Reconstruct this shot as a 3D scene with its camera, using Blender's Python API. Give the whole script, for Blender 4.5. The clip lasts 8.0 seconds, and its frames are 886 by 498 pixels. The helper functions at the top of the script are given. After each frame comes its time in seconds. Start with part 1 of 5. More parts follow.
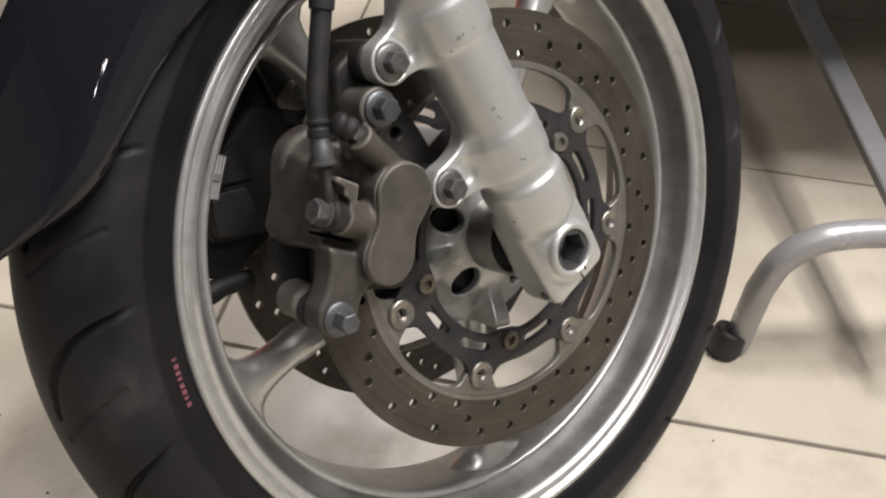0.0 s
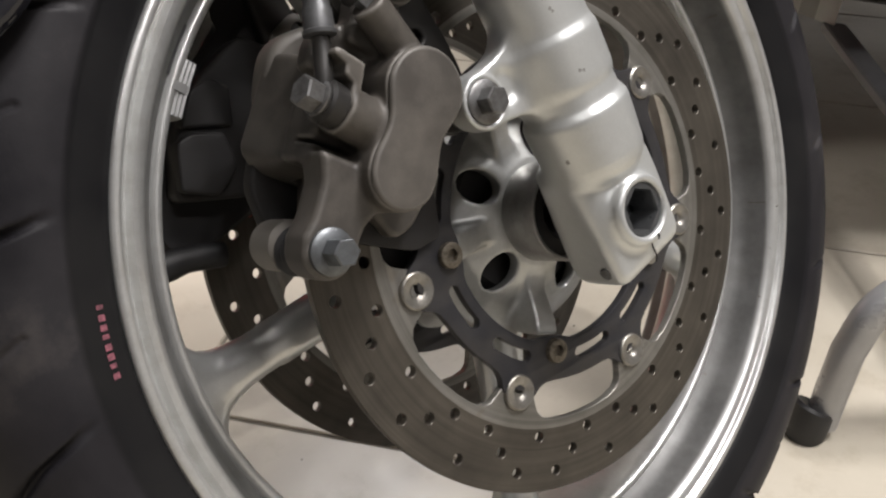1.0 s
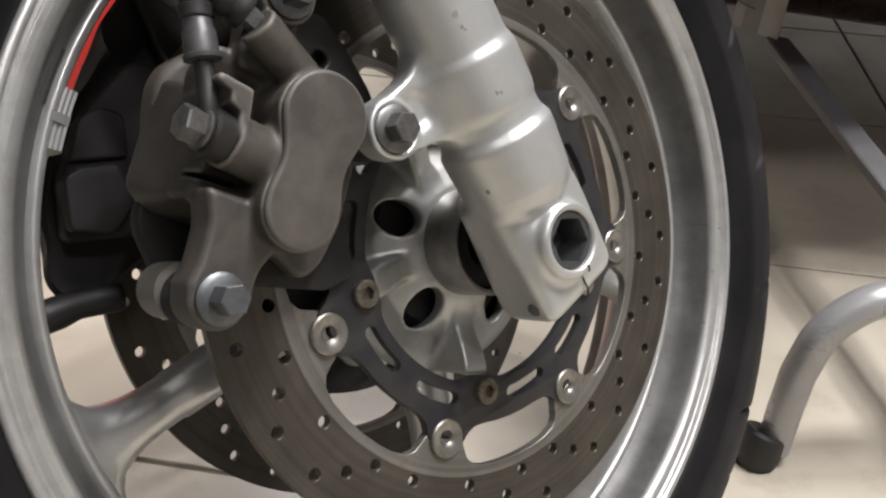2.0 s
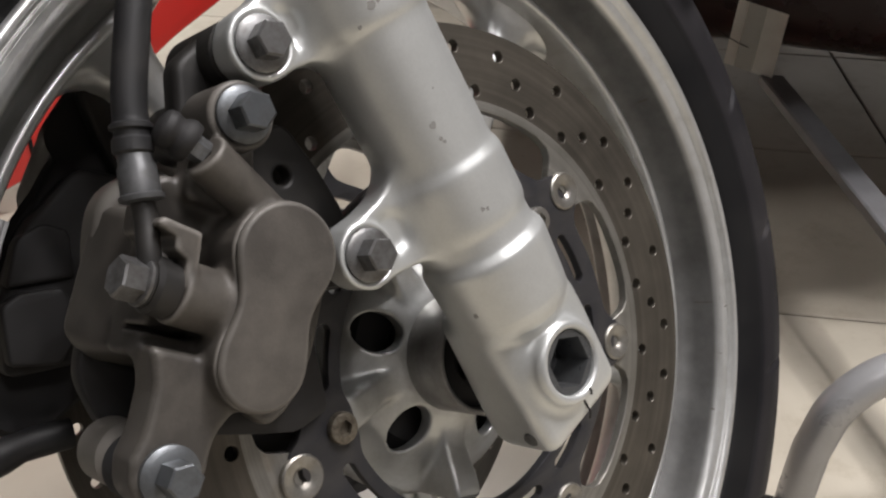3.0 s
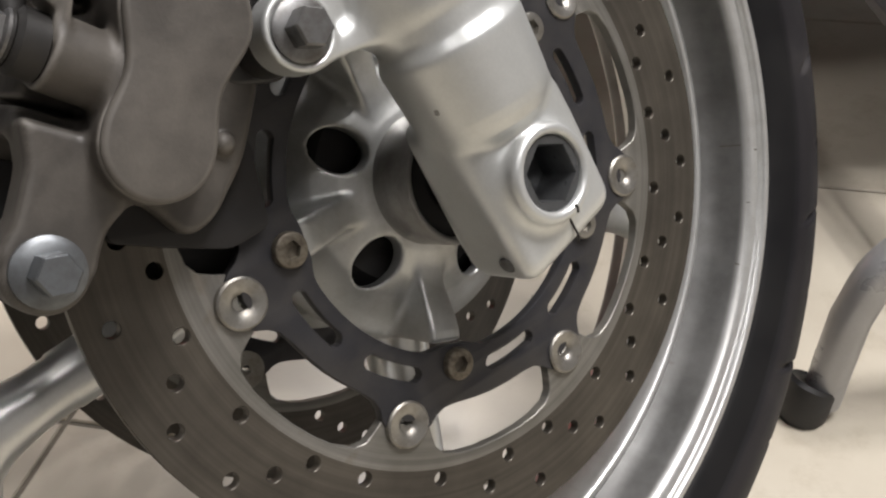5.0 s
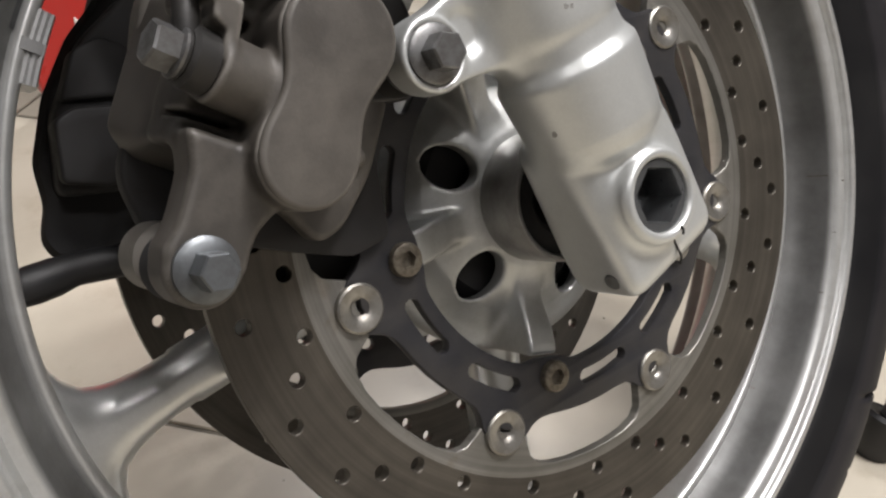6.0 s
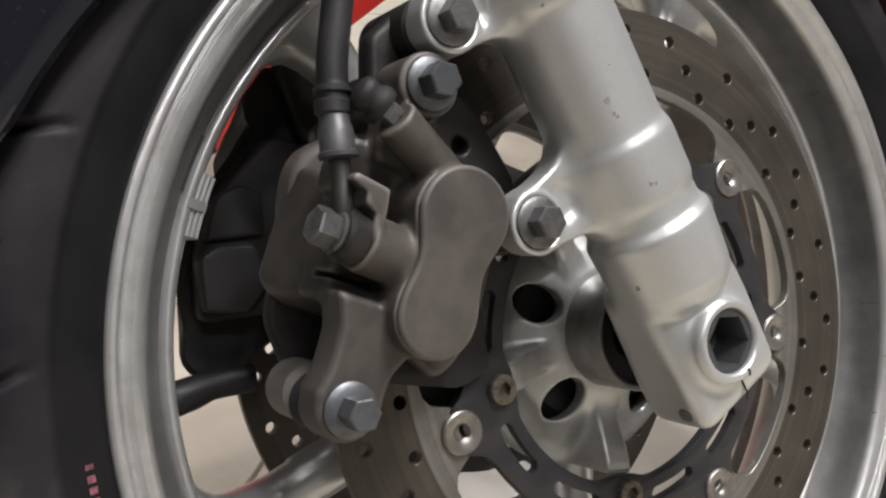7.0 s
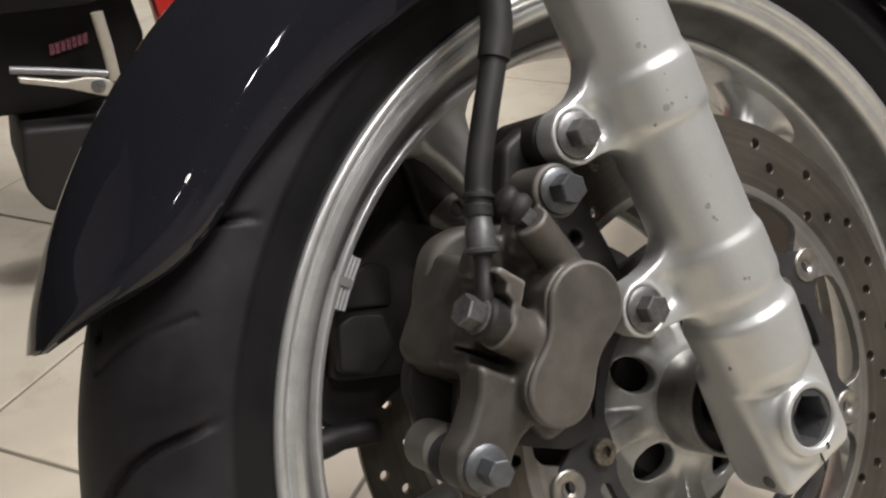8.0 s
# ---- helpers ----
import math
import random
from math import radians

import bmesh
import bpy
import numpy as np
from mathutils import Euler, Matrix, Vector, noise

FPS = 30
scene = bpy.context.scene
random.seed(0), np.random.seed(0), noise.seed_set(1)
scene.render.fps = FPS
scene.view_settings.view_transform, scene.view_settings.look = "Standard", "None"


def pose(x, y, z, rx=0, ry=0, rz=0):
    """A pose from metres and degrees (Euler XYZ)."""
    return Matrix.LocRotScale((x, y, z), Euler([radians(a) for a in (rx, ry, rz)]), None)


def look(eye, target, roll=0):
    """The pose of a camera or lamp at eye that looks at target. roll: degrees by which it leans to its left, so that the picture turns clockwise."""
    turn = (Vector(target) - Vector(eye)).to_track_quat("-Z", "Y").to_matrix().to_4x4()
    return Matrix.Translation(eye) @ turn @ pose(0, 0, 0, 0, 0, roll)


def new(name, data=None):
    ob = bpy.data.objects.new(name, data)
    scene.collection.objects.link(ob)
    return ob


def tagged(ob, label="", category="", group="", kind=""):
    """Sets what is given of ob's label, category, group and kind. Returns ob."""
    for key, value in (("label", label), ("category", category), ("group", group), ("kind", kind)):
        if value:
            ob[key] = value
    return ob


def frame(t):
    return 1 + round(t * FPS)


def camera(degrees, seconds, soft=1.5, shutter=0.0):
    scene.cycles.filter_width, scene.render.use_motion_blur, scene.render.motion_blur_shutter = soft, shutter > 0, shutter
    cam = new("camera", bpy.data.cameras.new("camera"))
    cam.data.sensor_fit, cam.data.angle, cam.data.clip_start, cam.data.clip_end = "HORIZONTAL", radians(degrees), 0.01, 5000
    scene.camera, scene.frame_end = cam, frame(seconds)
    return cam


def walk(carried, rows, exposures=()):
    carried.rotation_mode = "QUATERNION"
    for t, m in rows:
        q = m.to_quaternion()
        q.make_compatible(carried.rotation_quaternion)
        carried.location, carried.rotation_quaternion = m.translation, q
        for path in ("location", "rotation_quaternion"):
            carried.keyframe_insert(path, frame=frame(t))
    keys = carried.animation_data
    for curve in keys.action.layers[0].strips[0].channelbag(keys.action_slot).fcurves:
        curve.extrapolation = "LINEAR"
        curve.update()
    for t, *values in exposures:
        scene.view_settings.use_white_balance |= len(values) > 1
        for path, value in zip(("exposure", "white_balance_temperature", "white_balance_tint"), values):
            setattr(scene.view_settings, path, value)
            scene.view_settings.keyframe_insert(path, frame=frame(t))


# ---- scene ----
cam = camera(52.0, 8.0, 2.3)
PATH = [
    (0, (-0.3116, -0.3516, 0.7304), (0.3704, 0.4459, -0.3416), 2.30),
    (0.5, (-0.3156, -0.3441, 0.6325), (0.4004, 0.5685, -0.3186), 1.77),
    (1, (-0.2965, -0.3294, 0.5523), (0.4797, 0.6329, -0.2970), 2.28),
    (1.2, (-0.2850, -0.3325, 0.5418), (0.5130, 0.6132, -0.3061), 2.62),
    (2.3, (-0.2514, -0.3059, 0.5430), (0.5865, 0.6422, -0.2625), 2.21),
    (2.5, (-0.2435, -0.2966, 0.5508), (0.5817, 0.6716, -0.2439), 1.43),
    (3, (-0.2183, -0.2740, 0.5568), (0.6345, 0.6616, -0.2479), 1.34),
    (3.5, (-0.2044, -0.2709, 0.5398), (0.6405, 0.6828, -0.2517), -0.99),
    (4, (-0.1829, -0.2692, 0.5346), (0.6199, 0.6614, -0.3252), -0.35),
    (4.5, (-0.1781, -0.2787, 0.5079), (0.5961, 0.6409, -0.3892), -0.56),
    (4.7, (-0.1774, -0.2794, 0.5001), (0.5780, 0.6364, -0.4168), -0.55),
    (5.8, (-0.2022, -0.2788, 0.4914), (0.4997, 0.6899, -0.4136), -1.13),
    (6, (-0.2071, -0.2776, 0.5026), (0.4801, 0.7133, -0.3895), -1.05),
    (6.5, (-0.2240, -0.2809, 0.5316), (0.4492, 0.7659, -0.3057), -1.43),
    (7, (-0.2394, -0.2860, 0.5544), (0.4272, 0.7948, -0.2441), -1.43),
    (7.5, (-0.2635, -0.2947, 0.5838), (0.3832, 0.8253, -0.1760), -1.67),
    (8, (-0.2867, -0.3027, 0.5986), (0.3330, 0.8462, -0.1405), -1.40),
]
walk(cam, [(t, look(eye, target, roll)) for t, eye, target, roll in PATH],
     [(0.0, -0.07, 6500, 13), (0.5, 0.0, 6450, 12), (2.5, -0.03, 6350, 13), (3.0, -0.19, 6350, 13), (3.5, -0.24, 6350, 13), (4.5, -0.02, 6400, 12), (6.0, -0.05, 6350, 12), (6.5, -0.01, 6300, 13), (7.0, -0.05, 6300, 13), (8.0, -0.05, 6450, 12)])

# ---- light: a garage room lit by rows of ceiling lamps ----
world = bpy.data.worlds.new("world")
scene.world = world
world.use_nodes = True
world.node_tree.nodes["Background"].inputs[0].default_value = (0.9, 0.95, 1.0, 1)
world.node_tree.nodes["Background"].inputs[1].default_value = 0.02
scene.view_settings.exposure = 0.0


def ceiling_lamp(x, y, z, sx, sy, power, colour=(1.0, 0.965, 0.93)):
    data = bpy.data.lights.new("ceiling_lamp", "AREA")
    data.shape, data.size, data.size_y, data.energy, data.color = "RECTANGLE", sx, sy, power, colour
    ob = new("ceiling_lamp", data)
    ob.matrix_world = pose(x, y, z)
    return ob


# each fitting carries three small lamps
for lx, ly, power in ((-1.7, -0.8, 9), (-0.1, -1.5, 19), (0.5, -0.5, 34), (0.95, -0.15, 42), (0.95, -0.75, 43), (1.9, -1.1, 12), (2.3, 0.9, 12), (1.2, 1.8, 62), (-0.5, 1.8, 5)):
    for ox, oy in ((-0.16, -0.05), (0.02, 0.15), (0.14, -0.10)):
        ceiling_lamp(lx + ox, ly + oy, 2.92, 0.10, 0.10, power / 3)


# ---- materials ----
def material(name):
    m = bpy.data.materials.new(name)
    m.use_nodes = True
    nodes, links = m.node_tree.nodes, m.node_tree.links
    return m, nodes, links, nodes["Principled BSDF"]


def coords(nodes, links, space="Object", scale=(1, 1, 1)):
    tc, mp = nodes.new("ShaderNodeTexCoord"), nodes.new("ShaderNodeMapping")
    mp.inputs["Scale"].default_value = scale
    links.new(tc.outputs[space], mp.inputs["Vector"])
    return mp.outputs["Vector"]


def noise_tex(nodes, links, vec, scale, detail=6.0, rough=0.6):
    n = nodes.new("ShaderNodeTexNoise")
    n.inputs["Scale"].default_value, n.inputs["Detail"].default_value, n.inputs["Roughness"].default_value = scale, detail, rough
    links.new(vec, n.inputs["Vector"])
    return n.outputs["Fac"]


def ramp(nodes, links, fac, stops):
    r = nodes.new("ShaderNodeValToRGB")
    while len(r.color_ramp.elements) < len(stops):
        r.color_ramp.elements.new(0.5)
    for el, (pos, col) in zip(r.color_ramp.elements, stops):
        el.position, el.color = pos, (*col, 1) if len(col) == 3 else col
    links.new(fac, r.inputs["Fac"])
    return r.outputs["Color"]


def mixed(nodes, links, fac, a, b, mode="MIX"):
    mx = nodes.new("ShaderNodeMix")
    mx.data_type, mx.blend_type = "RGBA", mode
    for sock, val in ((mx.inputs[0], fac), (mx.inputs[6], a), (mx.inputs[7], b)):
        if isinstance(val, (int, float)):
            sock.default_value = val
        elif isinstance(val, tuple):
            sock.default_value = (*val, 1)
        else:
            links.new(val, sock)
    return mx.outputs[2]


def bumped(nodes, links, bsdf, height, strength, distance=0.0005):
    b = nodes.new("ShaderNodeBump")
    b.inputs["Strength"].default_value, b.inputs["Distance"].default_value = strength, distance
    links.new(height, b.inputs["Height"])
    links.new(b.outputs["Normal"], bsdf.inputs["Normal"])


def worn(name, base, dirt, rough, metal, grain=900, blotch=25, dirt_amount=0.35, bump=0.12, rough_spread=0.12, coat=0.0, edge=0.0, spec=0.5):
    """A painted, cast or rubber surface with fine grain, large blotches of dirt and uneven gloss."""
    m, nodes, links, bsdf = material(name)
    vec = coords(nodes, links)
    fine = noise_tex(nodes, links, vec, grain, 3)
    big = noise_tex(nodes, links, vec, blotch, 8, 0.65)
    mask = ramp(nodes, links, big, [(0.42, (0, 0, 0)), (0.75, (dirt_amount,) * 3)])
    col = mixed(nodes, links, mask, base, dirt)
    col = mixed(nodes, links, 0.10, col, ramp(nodes, links, fine, [(0.3, (0.5, 0.5, 0.5)), (0.7, (1, 1, 1))]), "MULTIPLY")
    links.new(col, bsdf.inputs["Base Color"])
    rr = ramp(nodes, links, big, [(0.3, (rough - rough_spread,) * 3), (0.7, (rough + rough_spread,) * 3)])
    links.new(rr, bsdf.inputs["Roughness"])
    bsdf.inputs["Metallic"].default_value = metal
    bsdf.inputs["Coat Weight"].default_value = coat
    bsdf.inputs["Specular IOR Level"].default_value = spec
    bsdf.inputs["Coat Roughness"].default_value = 0.08
    if edge:
        # bare, rubbed edges
        geo = nodes.new("ShaderNodeNewGeometry")
        rub = ramp(nodes, links, geo.outputs["Pointiness"], [(0.512, (0, 0, 0)), (0.545, (edge,) * 3)])
        col = mixed(nodes, links, rub, col, (0.34, 0.32, 0.29))
        links.new(col, bsdf.inputs["Base Color"])
    bumped(nodes, links, bsdf, fine, bump)
    return m


SILVER = worn("silver_fork_paint", (0.675, 0.69, 0.68), (0.42, 0.425, 0.41), 0.37, 0.66, rough_spread=0.03, dirt_amount=0.38, bump=0.06)
WHEEL = worn("silver_wheel_paint", (0.70, 0.71, 0.70), (0.30, 0.285, 0.26), 0.30, 0.70, rough_spread=0.02, dirt_amount=0.35, blotch=30, bump=0.04)
HUB = worn("cast_hub_metal", (0.54, 0.55, 0.54), (0.26, 0.25, 0.225), 0.41, 0.78, rough_spread=0.05, dirt_amount=0.75, blotch=34, bump=0.10)
CALIPER = worn("caliper_enamel", (0.052, 0.0465, 0.0405), (0.132, 0.117, 0.099), 0.50, 0.08, dirt_amount=0.65, blotch=38, bump=0.15, edge=0.35)
DARKPART = worn("dark_bracket_metal", (0.019, 0.018, 0.017), (0.046, 0.041, 0.035), 0.5, 0.2, dirt_amount=0.5, blotch=60)
BLACKPART = worn("matte_black", (0.0095, 0.0088, 0.0092), (0.022, 0.019, 0.0175), 0.65, 0.0, dirt_amount=0.6, blotch=60)
CARRIER = worn("black_anodised", (0.031, 0.031, 0.035), (0.085, 0.076, 0.066), 0.42, 0.3, dirt_amount=0.4, blotch=50)
ZINC = worn("zinc_bolt", (0.27, 0.28, 0.29), (0.085, 0.072, 0.056), 0.38, 0.85, rough_spread=0.08, dirt_amount=0.8, blotch=170)
RUSTY = worn("rusty_bolt", (0.20, 0.178, 0.142), (0.040, 0.027, 0.018), 0.42, 0.65, dirt_amount=1.0, blotch=330)
BUTTON = worn("steel_button", (0.33, 0.32, 0.295), (0.14, 0.115, 0.085), 0.38, 0.85, dirt_amount=0.65, blotch=170)
RUBBER = worn("black_rubber", (0.012, 0.012, 0.013), (0.040, 0.036, 0.032), 0.55, 0.0, dirt_amount=0.4, blotch=70)
AXLE = worn("axle_steel", (0.13, 0.135, 0.14), (0.06, 0.058, 0.054), 0.38, 0.7, dirt_amount=0.5, blotch=200)
STANDPAINT = worn("grey_stand_paint", (0.42, 0.42, 0.43), (0.25, 0.23, 0.20), 0.34, 0.3, dirt_amount=0.3, blotch=20)
RAILPAINT = worn("dark_rail_paint", (0.24, 0.24, 0.25), (0.15, 0.14, 0.125), 0.40, 0.3, dirt_amount=0.4, blotch=20)
FORKZINC = worn("soiled_zinc_bolt", (0.20, 0.20, 0.20), (0.07, 0.062, 0.052), 0.42, 0.8, rough_spread=0.08, dirt_amount=0.8, blotch=200)
STEELBLUE = worn("dark_zinc_bolt", (0.135, 0.145, 0.155), (0.06, 0.056, 0.05), 0.42, 0.8, rough_spread=0.08, dirt_amount=0.8, blotch=170)
PINZINC = worn("blue_zinc_bolt", (0.165, 0.176, 0.186), (0.08, 0.079, 0.076), 0.42, 0.75, rough_spread=0.06, dirt_amount=0.7, blotch=190)
DULL = worn("dull_fitting_steel", (0.105, 0.107, 0.11), (0.05, 0.047, 0.044), 0.46, 0.5, dirt_amount=0.6, blotch=180)


# ---- mesh helpers ----
def obj(name, me, mat, parent=None, label="", smooth=35.0):
    me.materials.clear()
    me.materials.append(mat)
    if smooth:
        me.shade_smooth()
        me.set_sharp_from_angle(angle=radians(smooth))
    ob = new(name, me)
    ob.parent = parent
    if label:
        tagged(ob, label)
    return ob


def clean(bm):
    bmesh.ops.recalc_face_normals(bm, faces=bm.faces)
    me = bpy.data.meshes.new("mesh")
    bm.to_mesh(me)
    bm.free()
    return me


def part(name, bm, mat, parent=None, label="", smooth=35.0):
    return obj(name, clean(bm), mat, parent, label, smooth)


def rings(bm, loops, cap0=True, cap1=True, ring_closed=True):
    """Skins a row of point loops of equal length."""
    vs = [[bm.verts.new(p) for p in lp] for lp in loops]
    n = len(vs[0])
    for a, b in zip(vs, vs[1:]):
        for i in range(n if ring_closed else n - 1):
            j = (i + 1) % n
            bm.faces.new((a[i], a[j], b[j], b[i]))
    if cap0:
        bm.faces.new(vs[0][::-1])
    if cap1:
        bm.faces.new(vs[-1])
    return vs


def turned(profile, n=128, closed=False, axis=None, a0=0.0, a1=360.0, bm=None):
    """A profile of (radius, y) turned about the y axis; axis: a matrix that moves the result."""
    bm = bm or bmesh.new()
    full = abs(a1 - a0) >= 360
    steps = n if full else n + 1
    cols = []
    for k in range(steps):
        a = radians(a0 + (a1 - a0) * k / n)
        c, s = math.cos(a), math.sin(a)
        pts = [Vector((r * c, y, r * s)) for r, y in profile]
        cols.append([bm.verts.new(axis @ p if axis else p) for p in pts])
    m = len(profile)
    for k in range(n):
        a, b = cols[k], cols[(k + 1) % steps]
        for i in range(m if closed else m - 1):
            j = (i + 1) % m
            bm.faces.new((a[i], a[j], b[j], b[i]))
    if not full and closed:
        bm.faces.new(cols[0])
        bm.faces.new(cols[-1][::-1])
    bmesh.ops.remove_doubles(bm, verts=bm.verts, dist=1e-6)
    return bm


def frame_to(p, d):
    """A matrix whose y axis points along d, at p."""
    d = Vector(d).normalized()
    q = Vector((0, 1, 0)).rotation_difference(d)
    return Matrix.Translation(p) @ q.to_matrix().to_4x4()


def plate(outlines, y0, y1, bevel=0.0, res=2):
    """A flat piece in the wheel's plane: closed outlines of (x, z), the first the rim, the others holes, with bevelled edges."""
    cu = bpy.data.curves.new("outline", "CURVE")
    cu.dimensions, cu.fill_mode = "2D", "BOTH"
    cu.extrude, cu.bevel_depth, cu.bevel_resolution, cu.offset = max(abs(y1 - y0) / 2 - bevel, 0), bevel, res, -bevel
    for line in outlines:
        sp = cu.splines.new("POLY")
        sp.points.add(len(line) - 1)
        for p, (x, z) in zip(sp.points, line):
            p.co = (x, z, 0, 1)
        sp.use_cyclic_u = True
    tmp = new("outline", cu)
    dg = bpy.context.evaluated_depsgraph_get()
    me = bpy.data.meshes.new_from_object(tmp.evaluated_get(dg))
    bpy.data.objects.remove(tmp)
    bpy.data.curves.remove(cu)
    yc = (y0 + y1) / 2
    me.transform(Matrix.Translation((0, yc, 0)) @ pose(0, 0, 0, 90))
    bm = bmesh.new()
    bm.from_mesh(me)
    bpy.data.meshes.remove(me)
    bmesh.ops.remove_doubles(bm, verts=bm.verts, dist=1e-6)
    return bm


def circle(cx, cz, r, n=32, a0=0.0):
    return [(cx + r * math.cos(radians(a0) + 2 * math.pi * k / n), cz + r * math.sin(radians(a0) + 2 * math.pi * k / n)) for k in range(n)]


def hull(points):
    pts = sorted(set(points))
    def half(seq):
        out = []
        for p in seq:
            while len(out) > 1 and (out[-1][0] - out[-2][0]) * (p[1] - out[-2][1]) - (out[-1][1] - out[-2][1]) * (p[0] - out[-2][0]) <= 0:
                out.pop()
            out.append(p)
        return out[:-1]
    return half(pts) + half(pts[::-1])


def rounded(poly, r, n=5):
    """A polygon with its corners rounded; r: one radius or one for each corner."""
    out, m = [], len(poly)
    for i, p in enumerate(poly):
        rad = r[i] if isinstance(r, (list, tuple)) else r
        p, a, b = Vector(p), Vector(poly[i - 1]), Vector(poly[(i + 1) % m])
        da, db = (a - p), (b - p)
        k = min(rad, da.length * 0.48, db.length * 0.48)
        s, e = p + da.normalized() * k, p + db.normalized() * k
        for j in range(n + 1):
            t = j / n
            out.append(tuple((1 - t) ** 2 * s + 2 * t * (1 - t) * p + t * t * e))
    return out


def smooth_path(points, n=10):
    """A Catmull-Rom line through points."""
    P = [Vector(p) for p in points]
    P = [2 * P[0] - P[1]] + P + [2 * P[-1] - P[-2]]
    out = []
    for i in range(1, len(P) - 2):
        for k in range(n):
            t = k / n
            a, b, c, d = P[i - 1:i + 3]
            out.append(0.5 * (2 * b + (c - a) * t + (2 * a - 5 * b + 4 * c - d) * t * t + (3 * b - a - 3 * c + d) * t ** 3))
    return out + [P[-2]]


def swept(points, radius, n=20, bm=None, flat=1.0):
    """A round bar along points; radius: a number or one for each point."""
    bm = bm or bmesh.new()
    P = [Vector(p) for p in points]
    up = Vector((0.3, 0.9, 0.2)).normalized()
    loops = []
    for i, p in enumerate(P):
        d = (P[min(i + 1, len(P) - 1)] - P[max(i - 1, 0)]).normalized()
        u = (up - d * up.dot(d)).normalized()
        v = d.cross(u)
        up = u
        r = radius[i] if isinstance(radius, (list, tuple)) else radius
        loops.append([p + r * (math.cos(2 * math.pi * k / n) * u * flat + math.sin(2 * math.pi * k / n) * v) for k in range(n)])
    rings(bm, loops)
    return bm


def rod(a, b, r, n=24, bevel=0.001, bm=None):
    """A round bar from a to b with bevelled ends."""
    a, b = Vector(a), Vector(b)
    L = (b - a).length
    prof = [(0, 0), (r - bevel, 0), (r, bevel), (r, L - bevel), (r - bevel, L), (0, L)]
    return turned(prof, n, axis=frame_to(a, b - a), bm=bm)


def hex_bolt(p, d, across=0.012, head=0.006, flange=0.010, flange_h=0.002, turn=0.0, recess=0.0):
    """A flanged hexagon bolt head at p, pointing along d."""
    bm = bmesh.new()
    M = frame_to(p, d) @ pose(0, 0, 0, 0, turn, 0)
    turned([(0, 0), (flange, 0), (flange, flange_h * 0.6), (flange - flange_h * 0.6, flange_h), (0, flange_h)], 32, axis=M, bm=bm)
    rc, c = across / 2 / math.cos(math.pi / 6), across * 0.06
    loops = []
    for r, y in ((rc, flange_h * 0.9), (rc, head - c), (rc - c, head)):
        loops.append([M @ Vector((r * math.cos(math.pi * k / 3), y, r * math.sin(math.pi * k / 3))) for k in range(6)])
    if recess:
        for r, y in ((rc * 0.62, head), (rc * 0.55, head - recess)):
            loops.append([M @ Vector((r * math.cos(math.pi * k / 3), y, r * math.sin(math.pi * k / 3))) for k in range(6)])
    rings(bm, loops, cap0=False)
    return bm


def socket_bolt(p, d, r, h, hex_r, depth, ring=0.0):
    """A round-headed bolt with a hexagon socket."""
    bm, M, n = bmesh.new(), frame_to(p, d), 24
    def hexed(rad, k):
        a = (k / n * 360 + 30) % 60 - 30
        return rad * math.cos(math.radians(30)) / math.cos(math.radians(a))
    loops = []
    for rr, y in ((r, 0), (r, h * 0.6), (r * 0.93, h * 0.9), (r * 0.82, h)):
        loops.append([M @ Vector((rr * math.cos(2 * math.pi * k / n), y, rr * math.sin(2 * math.pi * k / n))) for k in range(n)])
    for rr, y in ((hex_r, h * 0.96), (hex_r * 0.97, h - depth)):
        loops.append([M @ Vector((hexed(rr, k) * math.cos(2 * math.pi * k / n), y, hexed(rr, k) * math.sin(2 * math.pi * k / n))) for k in range(n)])
    rings(bm, loops)
    return bm


def polar(r, a):
    return (r * math.cos(radians(a)), r * math.sin(radians(a)))


# ---- cast solids: distance fields blended with soft fillets, then skinned ----
def soft_union(a, b, k):
    h = np.clip(0.5 + 0.5 * (b - a) / k, 0, 1)
    return b + (a - b) * h - k * h * (1 - h)


def soft_cut(a, b, k):
    """a with b taken away."""
    return -soft_union(-a, b, k)


def soft_both(a, b, k):
    return -soft_union(-a, -b, k)


def far_from_polygon(px, py, poly):
    """The signed distance from a closed outline, for grids of its two coordinates."""
    best, inside = np.full(np.broadcast(px, py).shape, 1e9, np.float32), np.zeros(np.broadcast(px, py).shape, bool)
    for (ax, ay), (bx, by) in zip(poly, poly[1:] + poly[:1]):
        ex, ey, wx, wy = bx - ax, by - ay, px - ax, py - ay
        t = np.clip((wx * ex + wy * ey) / (ex * ex + ey * ey + 1e-15), 0, 1)
        best = np.minimum(best, (wx - t * ex) ** 2 + (wy - t * ey) ** 2)
        if by != ay:
            inside ^= ((py >= ay) != (py >= by)) & (px < ax + ex * (py - ay) / (by - ay))
    return np.where(inside, -np.sqrt(best), np.sqrt(best))


def slab_of(flat, y, y0, y1, r):
    """A flat outline's distance drawn out from y0 to y1, with edges rounded by r."""
    d, q = flat + r, np.abs(y - (y0 + y1) / 2) - (y1 - y0) / 2 + r
    return np.minimum(np.maximum(d, q), 0) + np.hypot(np.maximum(d, 0), np.maximum(q, 0)) - r


